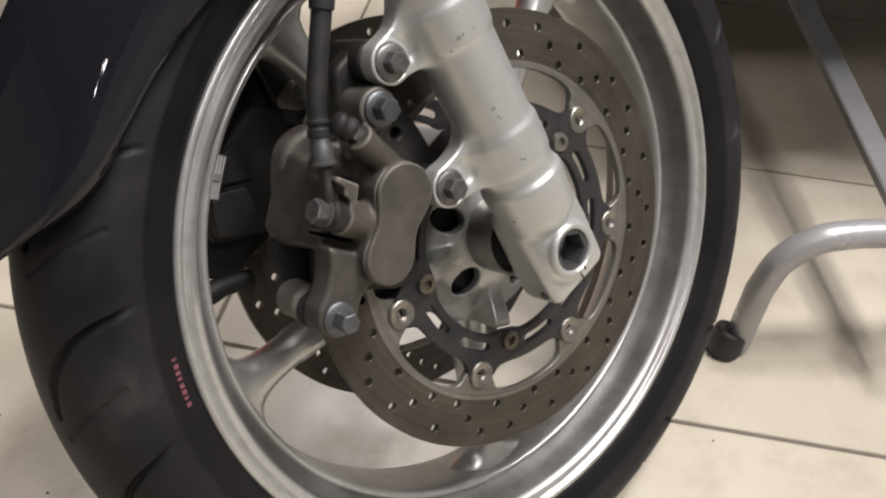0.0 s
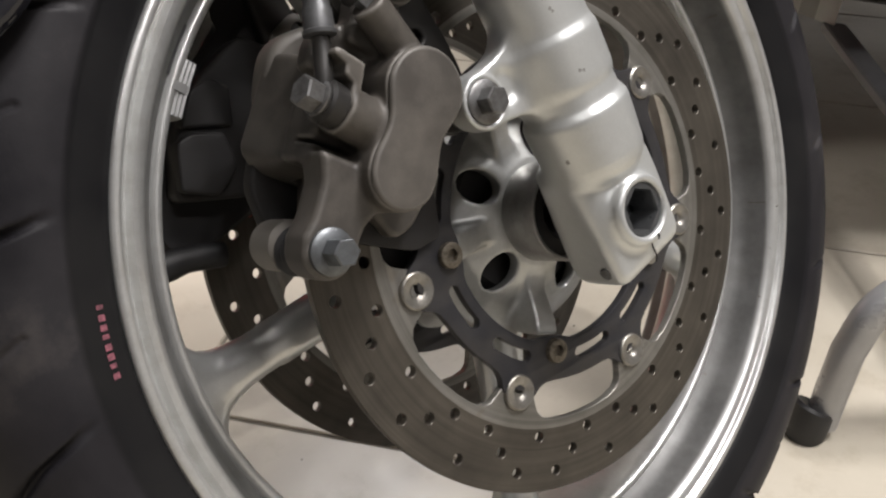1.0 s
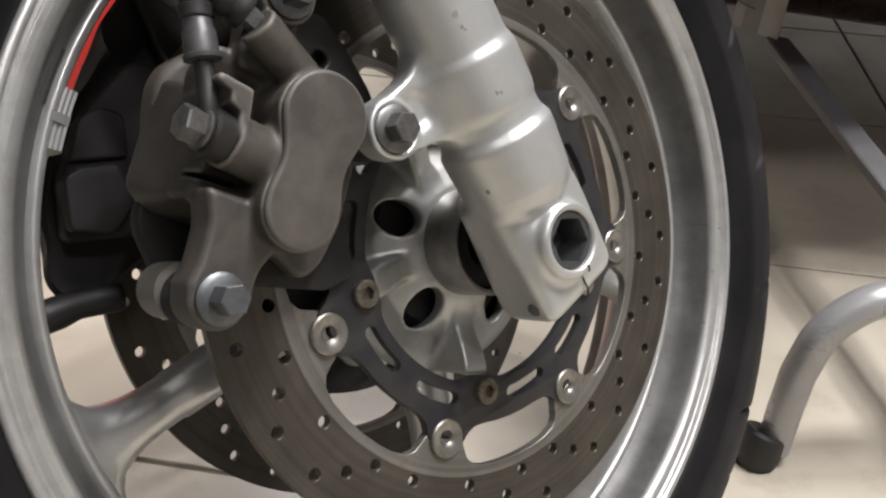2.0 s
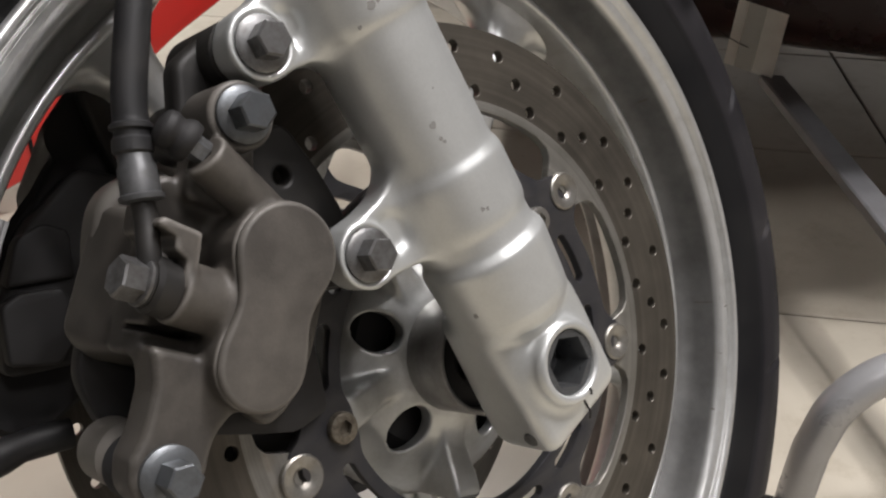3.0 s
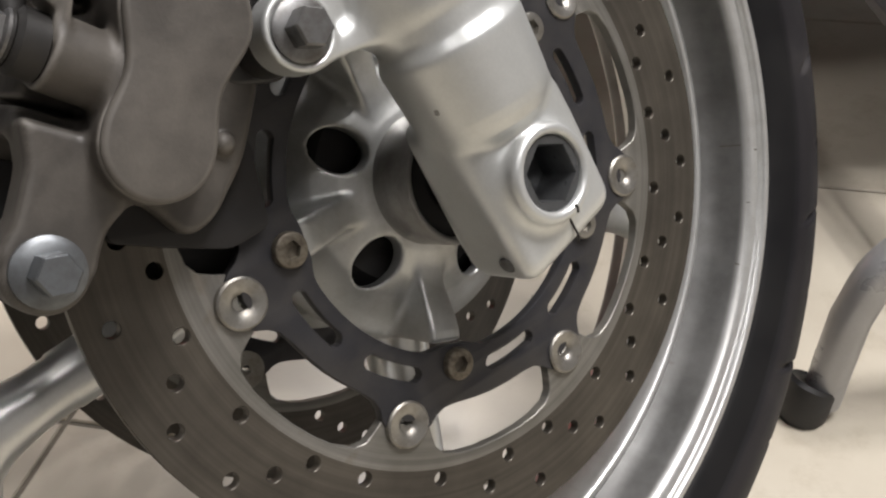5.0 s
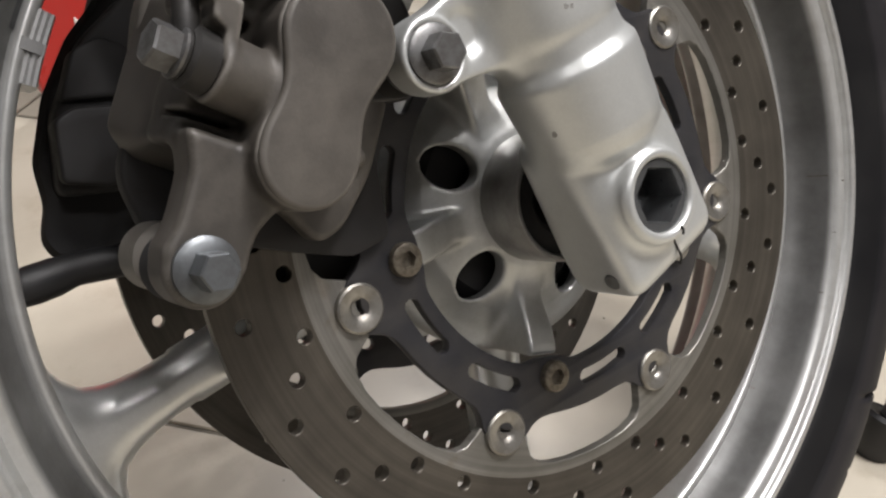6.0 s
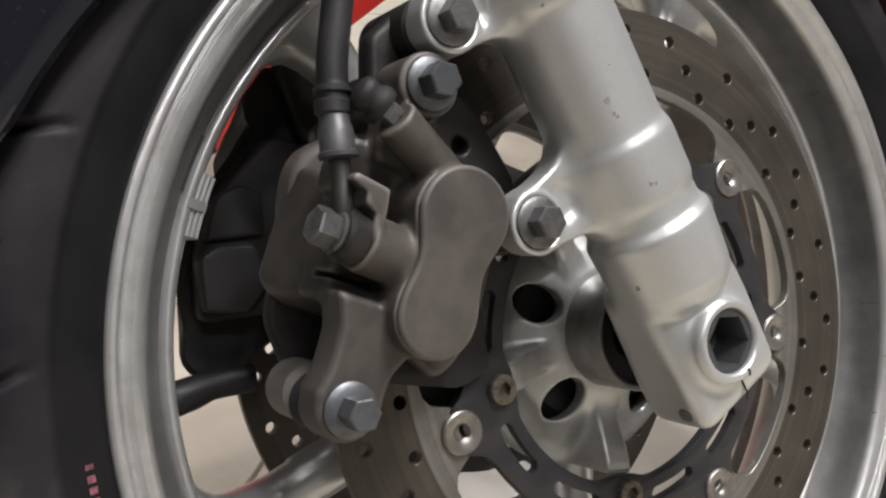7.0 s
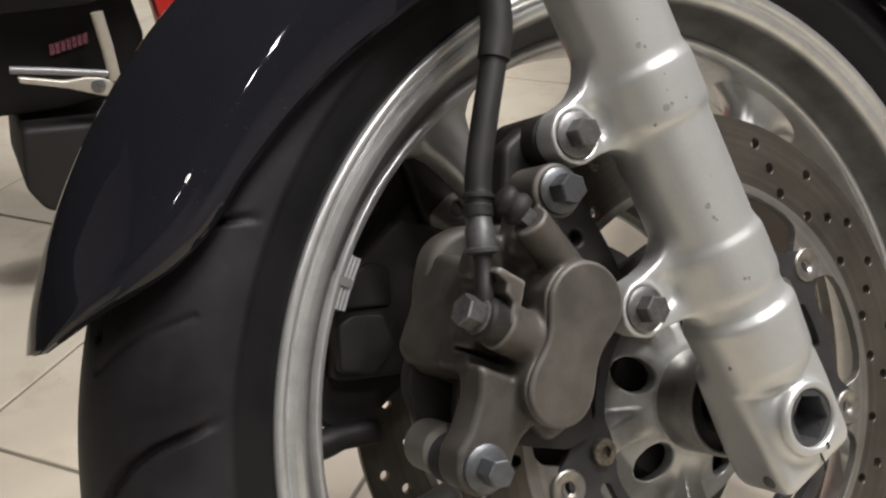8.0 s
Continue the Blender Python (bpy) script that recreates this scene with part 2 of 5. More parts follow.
def bar_of(x, y, z, a, b, r, edge):
    """A round bar from a to b with edges rounded by edge."""
    a, b = np.array(a), np.array(b)
    L = np.linalg.norm(b - a)
    e = (b - a) / L
    along_it = (x - a[0]) * e[0] + (y - a[1]) * e[1] + (z - a[2]) * e[2]
    off = np.sqrt(np.maximum((x - a[0]) ** 2 + (y - a[1]) ** 2 + (z - a[2]) ** 2 - along_it ** 2, 0))
    d, q = off - r + edge, np.abs(along_it - L / 2) - L / 2 + edge
    return np.minimum(np.maximum(d, q), 0) + np.hypot(np.maximum(d, 0), np.maximum(q, 0)) - edge


def skinned(field, lo, hi, step, place=None):
    """The surface where a field is nought, as one mesh; place: a matrix that moves it."""
    n = [int(math.ceil((b - a) / step)) + 1 for a, b in zip(lo, hi)]
    X, Y, Z = (np.float32(a + step * np.arange(k)) for a, k in zip(lo, n))
    D = np.broadcast_to(field(X[:, None, None], Y[None, :, None], Z[None, None, :]), n).astype(np.float32)
    c = [k - 1 for k in n]
    total, count = np.zeros((*c, 3), np.float32), np.zeros(c, np.float32)
    corner = {(i, j, k): D[i:i + c[0], j:j + c[1], k:k + c[2]] for i in (0, 1) for j in (0, 1) for k in (0, 1)}
    for p, dp in corner.items():
        for axis in range(3):
            if p[axis]:
                continue
            q = tuple(v + (m == axis) for m, v in enumerate(p))
            dq = corner[q]
            cross = (dp < 0) != (dq < 0)
            t = np.where(cross, dp / np.where(cross, dp - dq, 1), 0)
            for m in range(3):
                total[..., m] += np.where(cross, p[m] + (t if m == axis else 0), 0)
            count += cross
    live = count > 0
    index = np.full(c, -1, np.int64)
    index[live] = np.arange(live.sum())
    pts = (np.argwhere(live) + total[live] / count[live][:, None]) * step + np.array(lo)
    quads = []
    S = D < 0
    for axis in range(3):
        o1, o2 = [m for m in range(3) if m != axis]
        a = np.take(S, range(0, n[axis] - 1), axis)
        b = np.take(S, range(1, n[axis]), axis)
        where = np.argwhere(a != b)
        where = where[(where[:, o1] > 0) & (where[:, o2] > 0) & (where[:, o1] < n[o1] - 1) & (where[:, o2] < n[o2] - 1)]
        cells = []
        for d1, d2 in ((0, 0), (1, 0), (1, 1), (0, 1)):
            w = where.copy()
            w[:, o1] -= d1
            w[:, o2] -= d2
            cells.append(index[w[:, 0], w[:, 1], w[:, 2]])
        quad = np.stack(cells, -1)
        flip = a[where[:, 0], where[:, 1], where[:, 2]] ^ (axis == 1)
        quads.append(np.where(flip[:, None], quad, quad[:, ::-1]))
    quads = np.concatenate(quads)
    quads = quads[(quads >= 0).all(1)]
    me = bpy.data.meshes.new("mesh")
    me.from_pydata(pts.tolist(), [], quads.tolist())
    if place:
        me.transform(place)
    return me


# ---- the motorcycle: all its parts lie in the front wheel's own axes (y: along the axle), which lean with the turned fork ----
WHEEL_POSE = pose(0.0068, 0.0124, 0.2663, -27.42, 1.21, 1.51)
motorcycle = tagged(new("motorcycle"), "parked black motorcycle with silver front wheel, turned and leaning on tiles", "motorcycle")
motorcycle.matrix_world = WHEEL_POSE
DISC_Y, DISC_T = 0.0620, 0.005
BUTTON0, FAR_BUTTON0, BOLT0, SPOKE0, HOLE0 = 31.45, 23.6, 179.65, -170.9, 144.1


# tyre
def radius_of(nodes, links):
    """The distance from the axle, in the wheel's own axes."""
    tc, sep = nodes.new("ShaderNodeTexCoord"), nodes.new("ShaderNodeSeparateXYZ")
    links.new(tc.outputs["Object"], sep.inputs[0])
    comb, length = nodes.new("ShaderNodeCombineXYZ"), nodes.new("ShaderNodeVectorMath")
    length.operation = "LENGTH"
    links.new(sep.outputs[0], comb.inputs[0])
    links.new(sep.outputs[2], comb.inputs[2])
    links.new(comb.outputs[0], length.inputs[0])
    return length.outputs["Value"]


def tyre_material():
    m, nodes, links, bsdf = material("tyre_rubber")
    vec = coords(nodes, links)
    big = noise_tex(nodes, links, vec, 16, 8, 0.65)
    fine = noise_tex(nodes, links, vec, 700, 4)
    worn_zone = nodes.new("ShaderNodeMapRange")
    worn_zone.inputs["From Min"].default_value, worn_zone.inputs["From Max"].default_value = 0.2455, 0.2490
    links.new(radius_of(nodes, links), worn_zone.inputs["Value"])
    tread = ramp(nodes, links, big, [(0.32, (0.0095, 0.0088, 0.0108)), (0.58, (0.0205, 0.0192, 0.0212)), (0.80, (0.058, 0.052, 0.050))])
    wall = ramp(nodes, links, big, [(0.35, (0.005, 0.005, 0.006)), (0.75, (0.012, 0.0116, 0.0115))])
    links.new(mixed(nodes, links, worn_zone.outputs[0], wall, tread), bsdf.inputs["Base Color"])
    links.new(ramp(nodes, links, big, [(0.3, (0.46,) * 3), (0.7, (0.64,) * 3)]), bsdf.inputs["Roughness"])
    bsdf.inputs["Specular IOR Level"].default_value = 0.22
    bumped(nodes, links, bsdf, fine, 0.18, 0.0004)
    return m


TYRE = tyre_material()


def tyre_mesh():
    n = 1500
    half = [(0.2265, 0.0470), (0.2290, 0.0508), (0.2325, 0.0526), (0.2365, 0.0540), (0.2400, 0.0552), (0.2440, 0.0562), (0.2462, 0.0568), (0.2472, 0.0576), (0.2490, 0.0579), (0.2520, 0.0580), (0.2545, 0.0580)]
    crown = []
    for k in range(1, 59):
        a = math.pi / 2 * k / 58
        crown.append((0.2560 + 0.0440 * math.sin(a), 0.0580 * math.cos(a) ** 1.06 if k < 58 else 0.0))
    side = half + crown
    prof = np.array([(r, -y) for r, y in side] + [(r, y) for r, y in side[-2::-1]])
    arc = np.r_[0, np.cumsum(np.hypot(*np.diff(prof, axis=0).T))]
    arc -= arc[len(side) - 1]
    tang = np.gradient(prof, axis=0)
    tang /= np.hypot(*tang.T)[:, None]
    inward = np.stack([-tang[:, 1], tang[:, 0]], -1)
    ang = np.arange(n) * 2 * np.pi / n
    depth = np.zeros((n, len(prof)))
    A, S = np.meshgrid(np.degrees(ang), arc, indexing="ij")
    def groove(points, width, deep):
        pts = np.array(points)
        for (a0, s0), (a1, s1) in zip(pts, pts[1:]):
            u = (A - a0 + 180) % 360 - 180
            px, py = np.radians(u) * 0.28, S - s0
            dx, dy = np.radians(a1 - a0) * 0.28, s1 - s0
            t = np.clip((px * dx + py * dy) / (dx * dx + dy * dy + 1e-12), 0, 1)
            d = np.hypot(px - t * dx, py - t * dy)
            np.maximum(depth, deep * np.clip((width - d) / (0.45 * width), 0, 1) * np.clip((0.0850 - np.abs(S)) / 0.018, 0, 1), out=depth)
    step = 360 / 19
    for k in range(19):
        for sgn, off in ((-1, 0.0), (1, step / 2)):
            a, b = 163.0 + k * step + off, 154.3 + k * step + off
            groove([(a, sgn * 0.085), (a + 1.1, sgn * 0.0745), (a + 2.6, sgn * 0.0575), (a + 4.2, sgn * 0.0452), (a + 6.6, sgn * 0.0335), (a + 9.3, sgn * 0.0254), (a + 13.0, sgn * 0.0200)], 0.0025, 0.0042)
            groove([(b, sgn * 0.0690), (b + 1.1, sgn * 0.0600), (b + 2.7, sgn * 0.0430), (b + 5.6, sgn * 0.0220)], 0.0019, 0.0011)
    if inward[len(side) - 1][0] > 0:
        inward = -inward
    R = prof[None, :, 0] + depth * inward[None, :, 0]
    Yv = prof[None, :, 1] + depth * inward[None, :, 1]
    V = np.stack([R * np.cos(ang)[:, None], Yv, R * np.sin(ang)[:, None]], -1).reshape(-1, 3)
    m = len(prof)
    i, j = np.meshgrid(np.arange(n), np.arange(m - 1), indexing="ij")
    i2 = (i + 1) % n
    F = np.stack([i * m + j, i2 * m + j, i2 * m + j + 1, i * m + j + 1], -1).reshape(-1, 4)
    me = bpy.data.meshes.new("mesh")
    me.from_pydata(V.tolist(), [], F[:, ::-1].tolist())
    return me


tyre = obj("tyre", tyre_mesh(), TYRE, motorcycle, "worn black road tyre with curved tread grooves", 60)

# faded red lettering on the tyre's side wall, as plain bars
m_red, _n, _l, _b = material("faded_red_print")
_v = coords(_n, _l)
_l.new(ramp(_n, _l, noise_tex(_n, _l, _v, 400, 4), [(0.35, (0.09, 0.035, 0.045)), (0.62, (0.30, 0.095, 0.125))]), _b.inputs["Base Color"])
_b.inputs["Roughness"].default_value = 0.6
for k in range(8):
    a0 = 171.8 + k * 0.98
    bm = turned([(0.2355, -0.0540), (0.2383, -0.0549), (0.2383, -0.0543), (0.2355, -0.0533)], 3, True, a0=a0, a1=a0 + (0.62 if k % 3 else 0.45))
    part("lettering_bar", bm, m_red, tyre, "faded red printed bar")

# rim
near = [(0.2280, -0.0455), (0.2289, -0.0490), (0.2286, -0.0512), (0.2272, -0.0525), (0.2252, -0.0526), (0.2238, -0.0518), (0.2231, -0.0500), (0.2224, -0.0484),
        (0.2214, -0.0481), (0.2203, -0.0495), (0.2190, -0.0509), (0.2170, -0.0505), (0.2150, -0.0494), (0.2136, -0.0478), (0.2126, -0.0455), (0.2112, -0.0400),
        (0.2096, -0.0340), (0.2080, -0.0298), (0.2060, -0.0272), (0.2042, -0.0247), (0.2031, -0.0252), (0.2020, -0.0262), (0.2002, -0.0264), (0.1988, -0.0252), (0.1977, -0.0225), (0.1972, -0.0175), (0.1968, -0.0100)]
rim_profile = near + [(r, -y) for r, y in near[::-1]] + [(0.2230, 0.040), (0.2100, 0.022), (0.2085, 0.0), (0.2100, -0.022), (0.2230, -0.040)]
RIM = worn("dusty_shaded_rim_paint", (0.74, 0.75, 0.74), (0.34, 0.325, 0.30), 0.31, 0.78, rough_spread=0.02, dirt_amount=0.35, blotch=30, bump=0.04)


def dust_and_shade(m):
    """A dark film on the barrel between lip and inner edge: brake dust, deepened to paint in shade."""
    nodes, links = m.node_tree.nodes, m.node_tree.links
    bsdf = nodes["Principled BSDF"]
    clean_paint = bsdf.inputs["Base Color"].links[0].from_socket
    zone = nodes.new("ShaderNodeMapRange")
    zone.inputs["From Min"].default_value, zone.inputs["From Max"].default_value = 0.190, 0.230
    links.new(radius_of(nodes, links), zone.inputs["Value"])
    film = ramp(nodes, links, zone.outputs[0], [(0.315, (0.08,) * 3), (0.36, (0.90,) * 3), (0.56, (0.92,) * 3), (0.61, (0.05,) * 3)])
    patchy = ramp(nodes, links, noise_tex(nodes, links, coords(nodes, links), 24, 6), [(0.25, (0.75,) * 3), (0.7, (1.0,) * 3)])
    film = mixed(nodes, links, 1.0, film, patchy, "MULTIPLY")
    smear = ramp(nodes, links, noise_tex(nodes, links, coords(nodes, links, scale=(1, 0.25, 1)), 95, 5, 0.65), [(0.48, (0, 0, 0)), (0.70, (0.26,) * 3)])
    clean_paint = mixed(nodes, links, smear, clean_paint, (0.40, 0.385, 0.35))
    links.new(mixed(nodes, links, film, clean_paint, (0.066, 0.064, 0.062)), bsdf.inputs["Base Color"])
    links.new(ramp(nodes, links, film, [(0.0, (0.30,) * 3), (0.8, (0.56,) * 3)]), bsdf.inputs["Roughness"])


dust_and_shade(RIM)
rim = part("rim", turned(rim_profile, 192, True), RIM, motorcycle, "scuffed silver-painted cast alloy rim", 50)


def spoke_mesh(angle):
    """A round cast spoke with a collar near the hub and a wide flare into the rim."""
    rows = [(0.046, 0.0200, 0.0200), (0.060, 0.0172, 0.0180), (0.075, 0.0148, 0.0160), (0.100, 0.0130, 0.0146), (0.135, 0.0121, 0.0137), (0.1515, 0.0120, 0.0136),
            (0.1530, 0.0112, 0.0128), (0.163, 0.0113, 0.0128), (0.172, 0.0124, 0.0132), (0.181, 0.0143, 0.0138),
            (0.188, 0.0178, 0.0146), (0.193, 0.0245, 0.0154), (0.1965, 0.0335, 0.0164), (0.2000, 0.0440, 0.0172)]
    a = radians(angle)
    u, v = Vector((math.cos(a), 0, math.sin(a))), Vector((-math.sin(a), 0, math.cos(a)))
    bm, loops, n = bmesh.new(), [], 40
    for r, w, d in rows:
        lp = []
        for k in range(n):
            t = 2 * math.pi * k / n
            s = w * math.copysign(abs(math.cos(t)) ** 0.9, math.cos(t))
            rr = math.sqrt(max(r * r - s * s, 1e-6)) if r > 0.18 else r
            lp.append(rr * u + s * v + Vector((0, d * math.copysign(abs(math.sin(t)) ** 0.9, math.sin(t)), 0)))
        loops.append(lp)
    rings(bm, loops)
    return bm


for k in range(5):
    part("spoke", spoke_mesh(SPOKE0 + 72 * k), WHEEL, rim)

# clip-on balance weights on the rim's inner edge
WEIGHT = worn("zinc_weight", (0.42, 0.42, 0.42), (0.17, 0.165, 0.16), 0.40, 0.5, blotch=120)
ridged = [(0.1986, -0.0226)] + [(0.1986 - 0.0011 * k, -0.0244 - 0.0008 * (k % 2) + 0.0003 * k) for k in range(6)] + [(0.1922, -0.0205), (0.1918, -0.0150), (0.1924, -0.0050), (0.1960, -0.0045), (0.1972, -0.0180)]
weight = part("wheel_weight", turned(ridged, 10, True, a0=142.6, a1=150.2), WEIGHT, rim, "dull zinc balance weight clipped on", 20)
part("clip", turned([(0.1962, -0.0236), (0.2010, -0.0262), (0.2012, -0.0268), (0.1960, -0.0252), (0.1926, -0.0232), (0.1920, -0.0120), (0.1926, -0.0118), (0.1932, -0.0226)], 6, True, a0=145.8, a1=147.0), WEIGHT, weight, "folded steel clip")
part("wheel_weight", turned([(0.2042, -0.0246), (0.2086, -0.0276), (0.2084, -0.0284), (0.2038, -0.0254)], 8, True, a0=138.7, a1=145.5), DULL, rim, "flat grey stick-on balance weight")

# scuffs across the rim's lip
SCUFF = worn("dark_scuff", (0.10, 0.085, 0.06), (0.03, 0.028, 0.025), 0.6, 0.0, blotch=400)
for a0, i0, i1, w in ((-15.6, 14, 16, 0.14), (-16.4, 10, 11, 0.16), (-16.9, 2, 3, 0.14), (-33.2, 13, 14, 0.16), (-34.6, 9, 10, 0.24), (-50.0, 18, 19, 0.14), (20.5, 15, 16, 0.20), (-24.0, 12, 13, 0.10)):
    line = [(r - 0.00012, y - 0.00012) for r, y in near[i0:i1 + 1]]
    part("scuff", turned(line, 2, False, a0=a0, a1=a0 + w), SCUFF, rim, "dark scuff mark")


# hub
COLLAR = worn("turned_collar_steel", (0.36, 0.355, 0.345), (0.17, 0.16, 0.15), 0.42, 0.7, dirt_amount=0.6, blotch=90)


def hub_outline():
    out = []
    for k in range(180):
        a = 2 * k
        d = (a - BOLT0 + 36) % 72 - 36
        lobe = math.exp(-(d / 11.0) ** 4)
        out.append(polar(0.0665 + 0.0065 * lobe, a))
    return out


def hub_field(x, y, z):
    """The hub's cast face: a dished plate with five holes and a rib that rises from the collar to each bolt."""
    r = np.hypot(x, z)
    # the face falls back from the collar to its outer edge
    front = np.interp(r, [0.024, 0.030, 0.040, 0.050, 0.060, 0.0690, 0.08], [-0.0530, -0.0522, -0.0486, -0.0432, -0.0358, -0.0278, -0.0170])
    face = soft_both(np.maximum((front - y) * 0.62, (y - front - 0.0080) * 0.62), r - 0.0690, 0.0040)
    for k in range(5):
        t = radians(BOLT0 + 72 * k)
        p, q = x * math.cos(t) + z * math.sin(t), z * math.cos(t) - x * math.sin(t)
        top = np.interp(p, [0.028, 0.036, 0.046, 0.056, 0.062, 0.068], [-0.0480, -0.0492, -0.0530, -0.0578, -0.0598, -0.0602])
        half = np.interp(p, [0.028, 0.040, 0.056, 0.068], [0.0030, 0.0052, 0.0068, 0.0074])
        rib = soft_both(soft_both(np.abs(q) - half - (y + 0.060) * 0.06, (top - y) * 0.92, 0.0022), np.maximum(np.maximum(p - 0.0668, 0.022 - p), (y - front - 0.0040) * 0.74), 0.0016)
        face = soft_union(face, rib, 0.0038)
    for k in range(5):
        c, s = polar(1.0, HOLE0 + 72 * k)
        p, q = x * c + z * s - 0.0402, z * c - x * s
        face = soft_cut(face, (np.hypot(p / 1.16, q / 0.94) - 0.0094) * 0.9, 0.0010)
    return np.maximum(face, 0.0240 - r)


hub = obj("hub", skinned(hub_field, (-0.076, -0.0625, -0.076), (0.076, -0.0150, 0.076), 0.0009), HUB, rim, "cast silver wheel hub with five holes", 0)
hub.data.shade_smooth()
part("hub_shell", turned([(0.0655, -0.0230), (0.0620, -0.0120), (0.0610, 0.0300), (0.0655, 0.0470), (0.0630, 0.0470), (0.0570, 0.0300), (0.0570, -0.0120), (0.0630, -0.0215)], 80, True), HUB, rim)
part("hub_plate", plate([hub_outline(), circle(0, 0, 0.0240, 40)], 0.0462, 0.0505, 0.0010), HUB, rim)
part("hub_collar", turned([(0.0235, -0.040), (0.0276, -0.0480), (0.0270, -0.0540), (0.0266, -0.0750), (0.0260, -0.0760), (0.0250, -0.0760), (0.0240, -0.0752), (0.0236, -0.0690),
                           (0.0236, 0.0700), (0.0292, 0.0780), (0.0302, 0.0520), (0.0240, 0.040)], 72, True), COLLAR, rim, "dull turned steel collar")
# added black body behind the five holes, standing in for their shaded depth
part("hole_backing", turned([(0.0280, -0.0380), (0.0440, -0.0360), (0.0560, -0.0230), (0.0560, 0.0440), (0.0280, 0.0440)], 48, True), BLACKPART, rim)
part("wheel_bearing_seal", turned([(0.0235, -0.0705), (0.0155, -0.0715), (0.0138, -0.0705), (0.0138, 0.0735), (0.0235, 0.0735)], 64, True), BLACKPART, rim, "black rubber bearing seal")

# brake discs
def disc_material():
    m, nodes, links, bsdf = material("brake_disc_steel")
    tc = nodes.new("ShaderNodeTexCoord")
    sep = nodes.new("ShaderNodeSeparateXYZ")
    links.new(tc.outputs["Object"], sep.inputs[0])
    def op(kind, a, b=None):
        o = nodes.new("ShaderNodeMath")
        o.operation = kind
        for s, v in zip(o.inputs, (a, b)):
            if isinstance(v, (int, float)):
                s.default_value = v
            elif v is not None:
                links.new(v, s)
        return o.outputs[0]
    r = op("SQRT", op("ADD", op("MULTIPLY", sep.outputs[0], sep.outputs[0]), op("MULTIPLY", sep.outputs[2], sep.outputs[2])))
    comb = nodes.new("ShaderNodeCombineXYZ")
    links.new(op("MULTIPLY", r, 900.0), comb.inputs[0])
    lines = noise_tex(nodes, links, comb.outputs[0], 1.0, 4, 0.7)
    big = noise_tex(nodes, links, tc.outputs["Object"], 22, 7, 0.6)
    swept_zone = op("MULTIPLY", op("GREATER_THAN", r, 0.1165), 1.0)
    film = ramp(nodes, links, big, [(0.3, (0.060, 0.0535, 0.0445)), (0.7, (0.108, 0.096, 0.079))])
    bare = ramp(nodes, links, big, [(0.35, (0.175, 0.168, 0.147)), (0.6, (0.245, 0.236, 0.216)), (0.75, (0.17, 0.135, 0.09))])
    col = mixed(nodes, links, swept_zone, bare, film)
    wide = nodes.new("ShaderNodeCombineXYZ")
    links.new(op("MULTIPLY", r, 260.0), wide.inputs[0])
    links.new(op("MULTIPLY", sep.outputs[0], 6.0), wide.inputs[1])
    bands = noise_tex(nodes, links, wide.outputs[0], 1.0, 3, 0.6)
    col = mixed(nodes, links, 0.5, col, ramp(nodes, links, bands, [(0.32, (0.60,) * 3), (0.68, (1.45,) * 3)]), "MULTIPLY")
    col = mixed(nodes, links, 0.5, col, ramp(nodes, links, lines, [(0.3, (0.72,) * 3), (0.7, (1.15,) * 3)]), "MULTIPLY")
    links.new(col, bsdf.inputs["Base Color"])
    bsdf.inputs["Metallic"].default_value = 0.6
    links.new(ramp(nodes, links, lines, [(0.3, (0.36,) * 3), (0.7, (0.50,) * 3)]), bsdf.inputs["Roughness"])
    bumped(nodes, links, bsdf, lines, 0.25, 0.0003)
    return m


DISC = disc_material()


def disc_outlines(side):
    """The disc with its seven inner lugs and its drilled holes; the far one is a mirror image."""
    b0, h0 = (BUTTON0, -152.1) if side < 0 else (FAR_BUTTON0, -51.3)
    outer = [polar(0.1500, 2 * k) for k in range(180)]
    inner = []
    for k in range(7):
        b = b0 + k * 360 / 7
        for d, r in ((-25.5, 0.1120), (-20, 0.1120), (-15, 0.1118), (-11, 0.1105), (-8.8, 0.1075), (-7.6, 0.1030), (-6.6, 0.0985), (-5.2, 0.0958),
                     (-3.4, 0.0972), (0, 0.0985), (3.4, 0.0972), (5.2, 0.0958), (6.6, 0.0985), (7.6, 0.1030), (8.8, 0.1075), (11, 0.1105), (15, 0.1118), (20, 0.1120)):
            inner.append(polar(r, b + d))
    holes = []
    for k in range(8):
        for da, r in ((0.0, 0.1398), (5.6, 0.1303), (11.2, 0.1208), (16.9, 0.1398), (22.5, 0.1208), (28.1, 0.1303), (33.75, 0.1398), (39.4, 0.1208)):
            holes.append(circle(*polar(r, h0 + 45 * k - side * da), 0.0029, 14))
    return [outer, inner] + holes


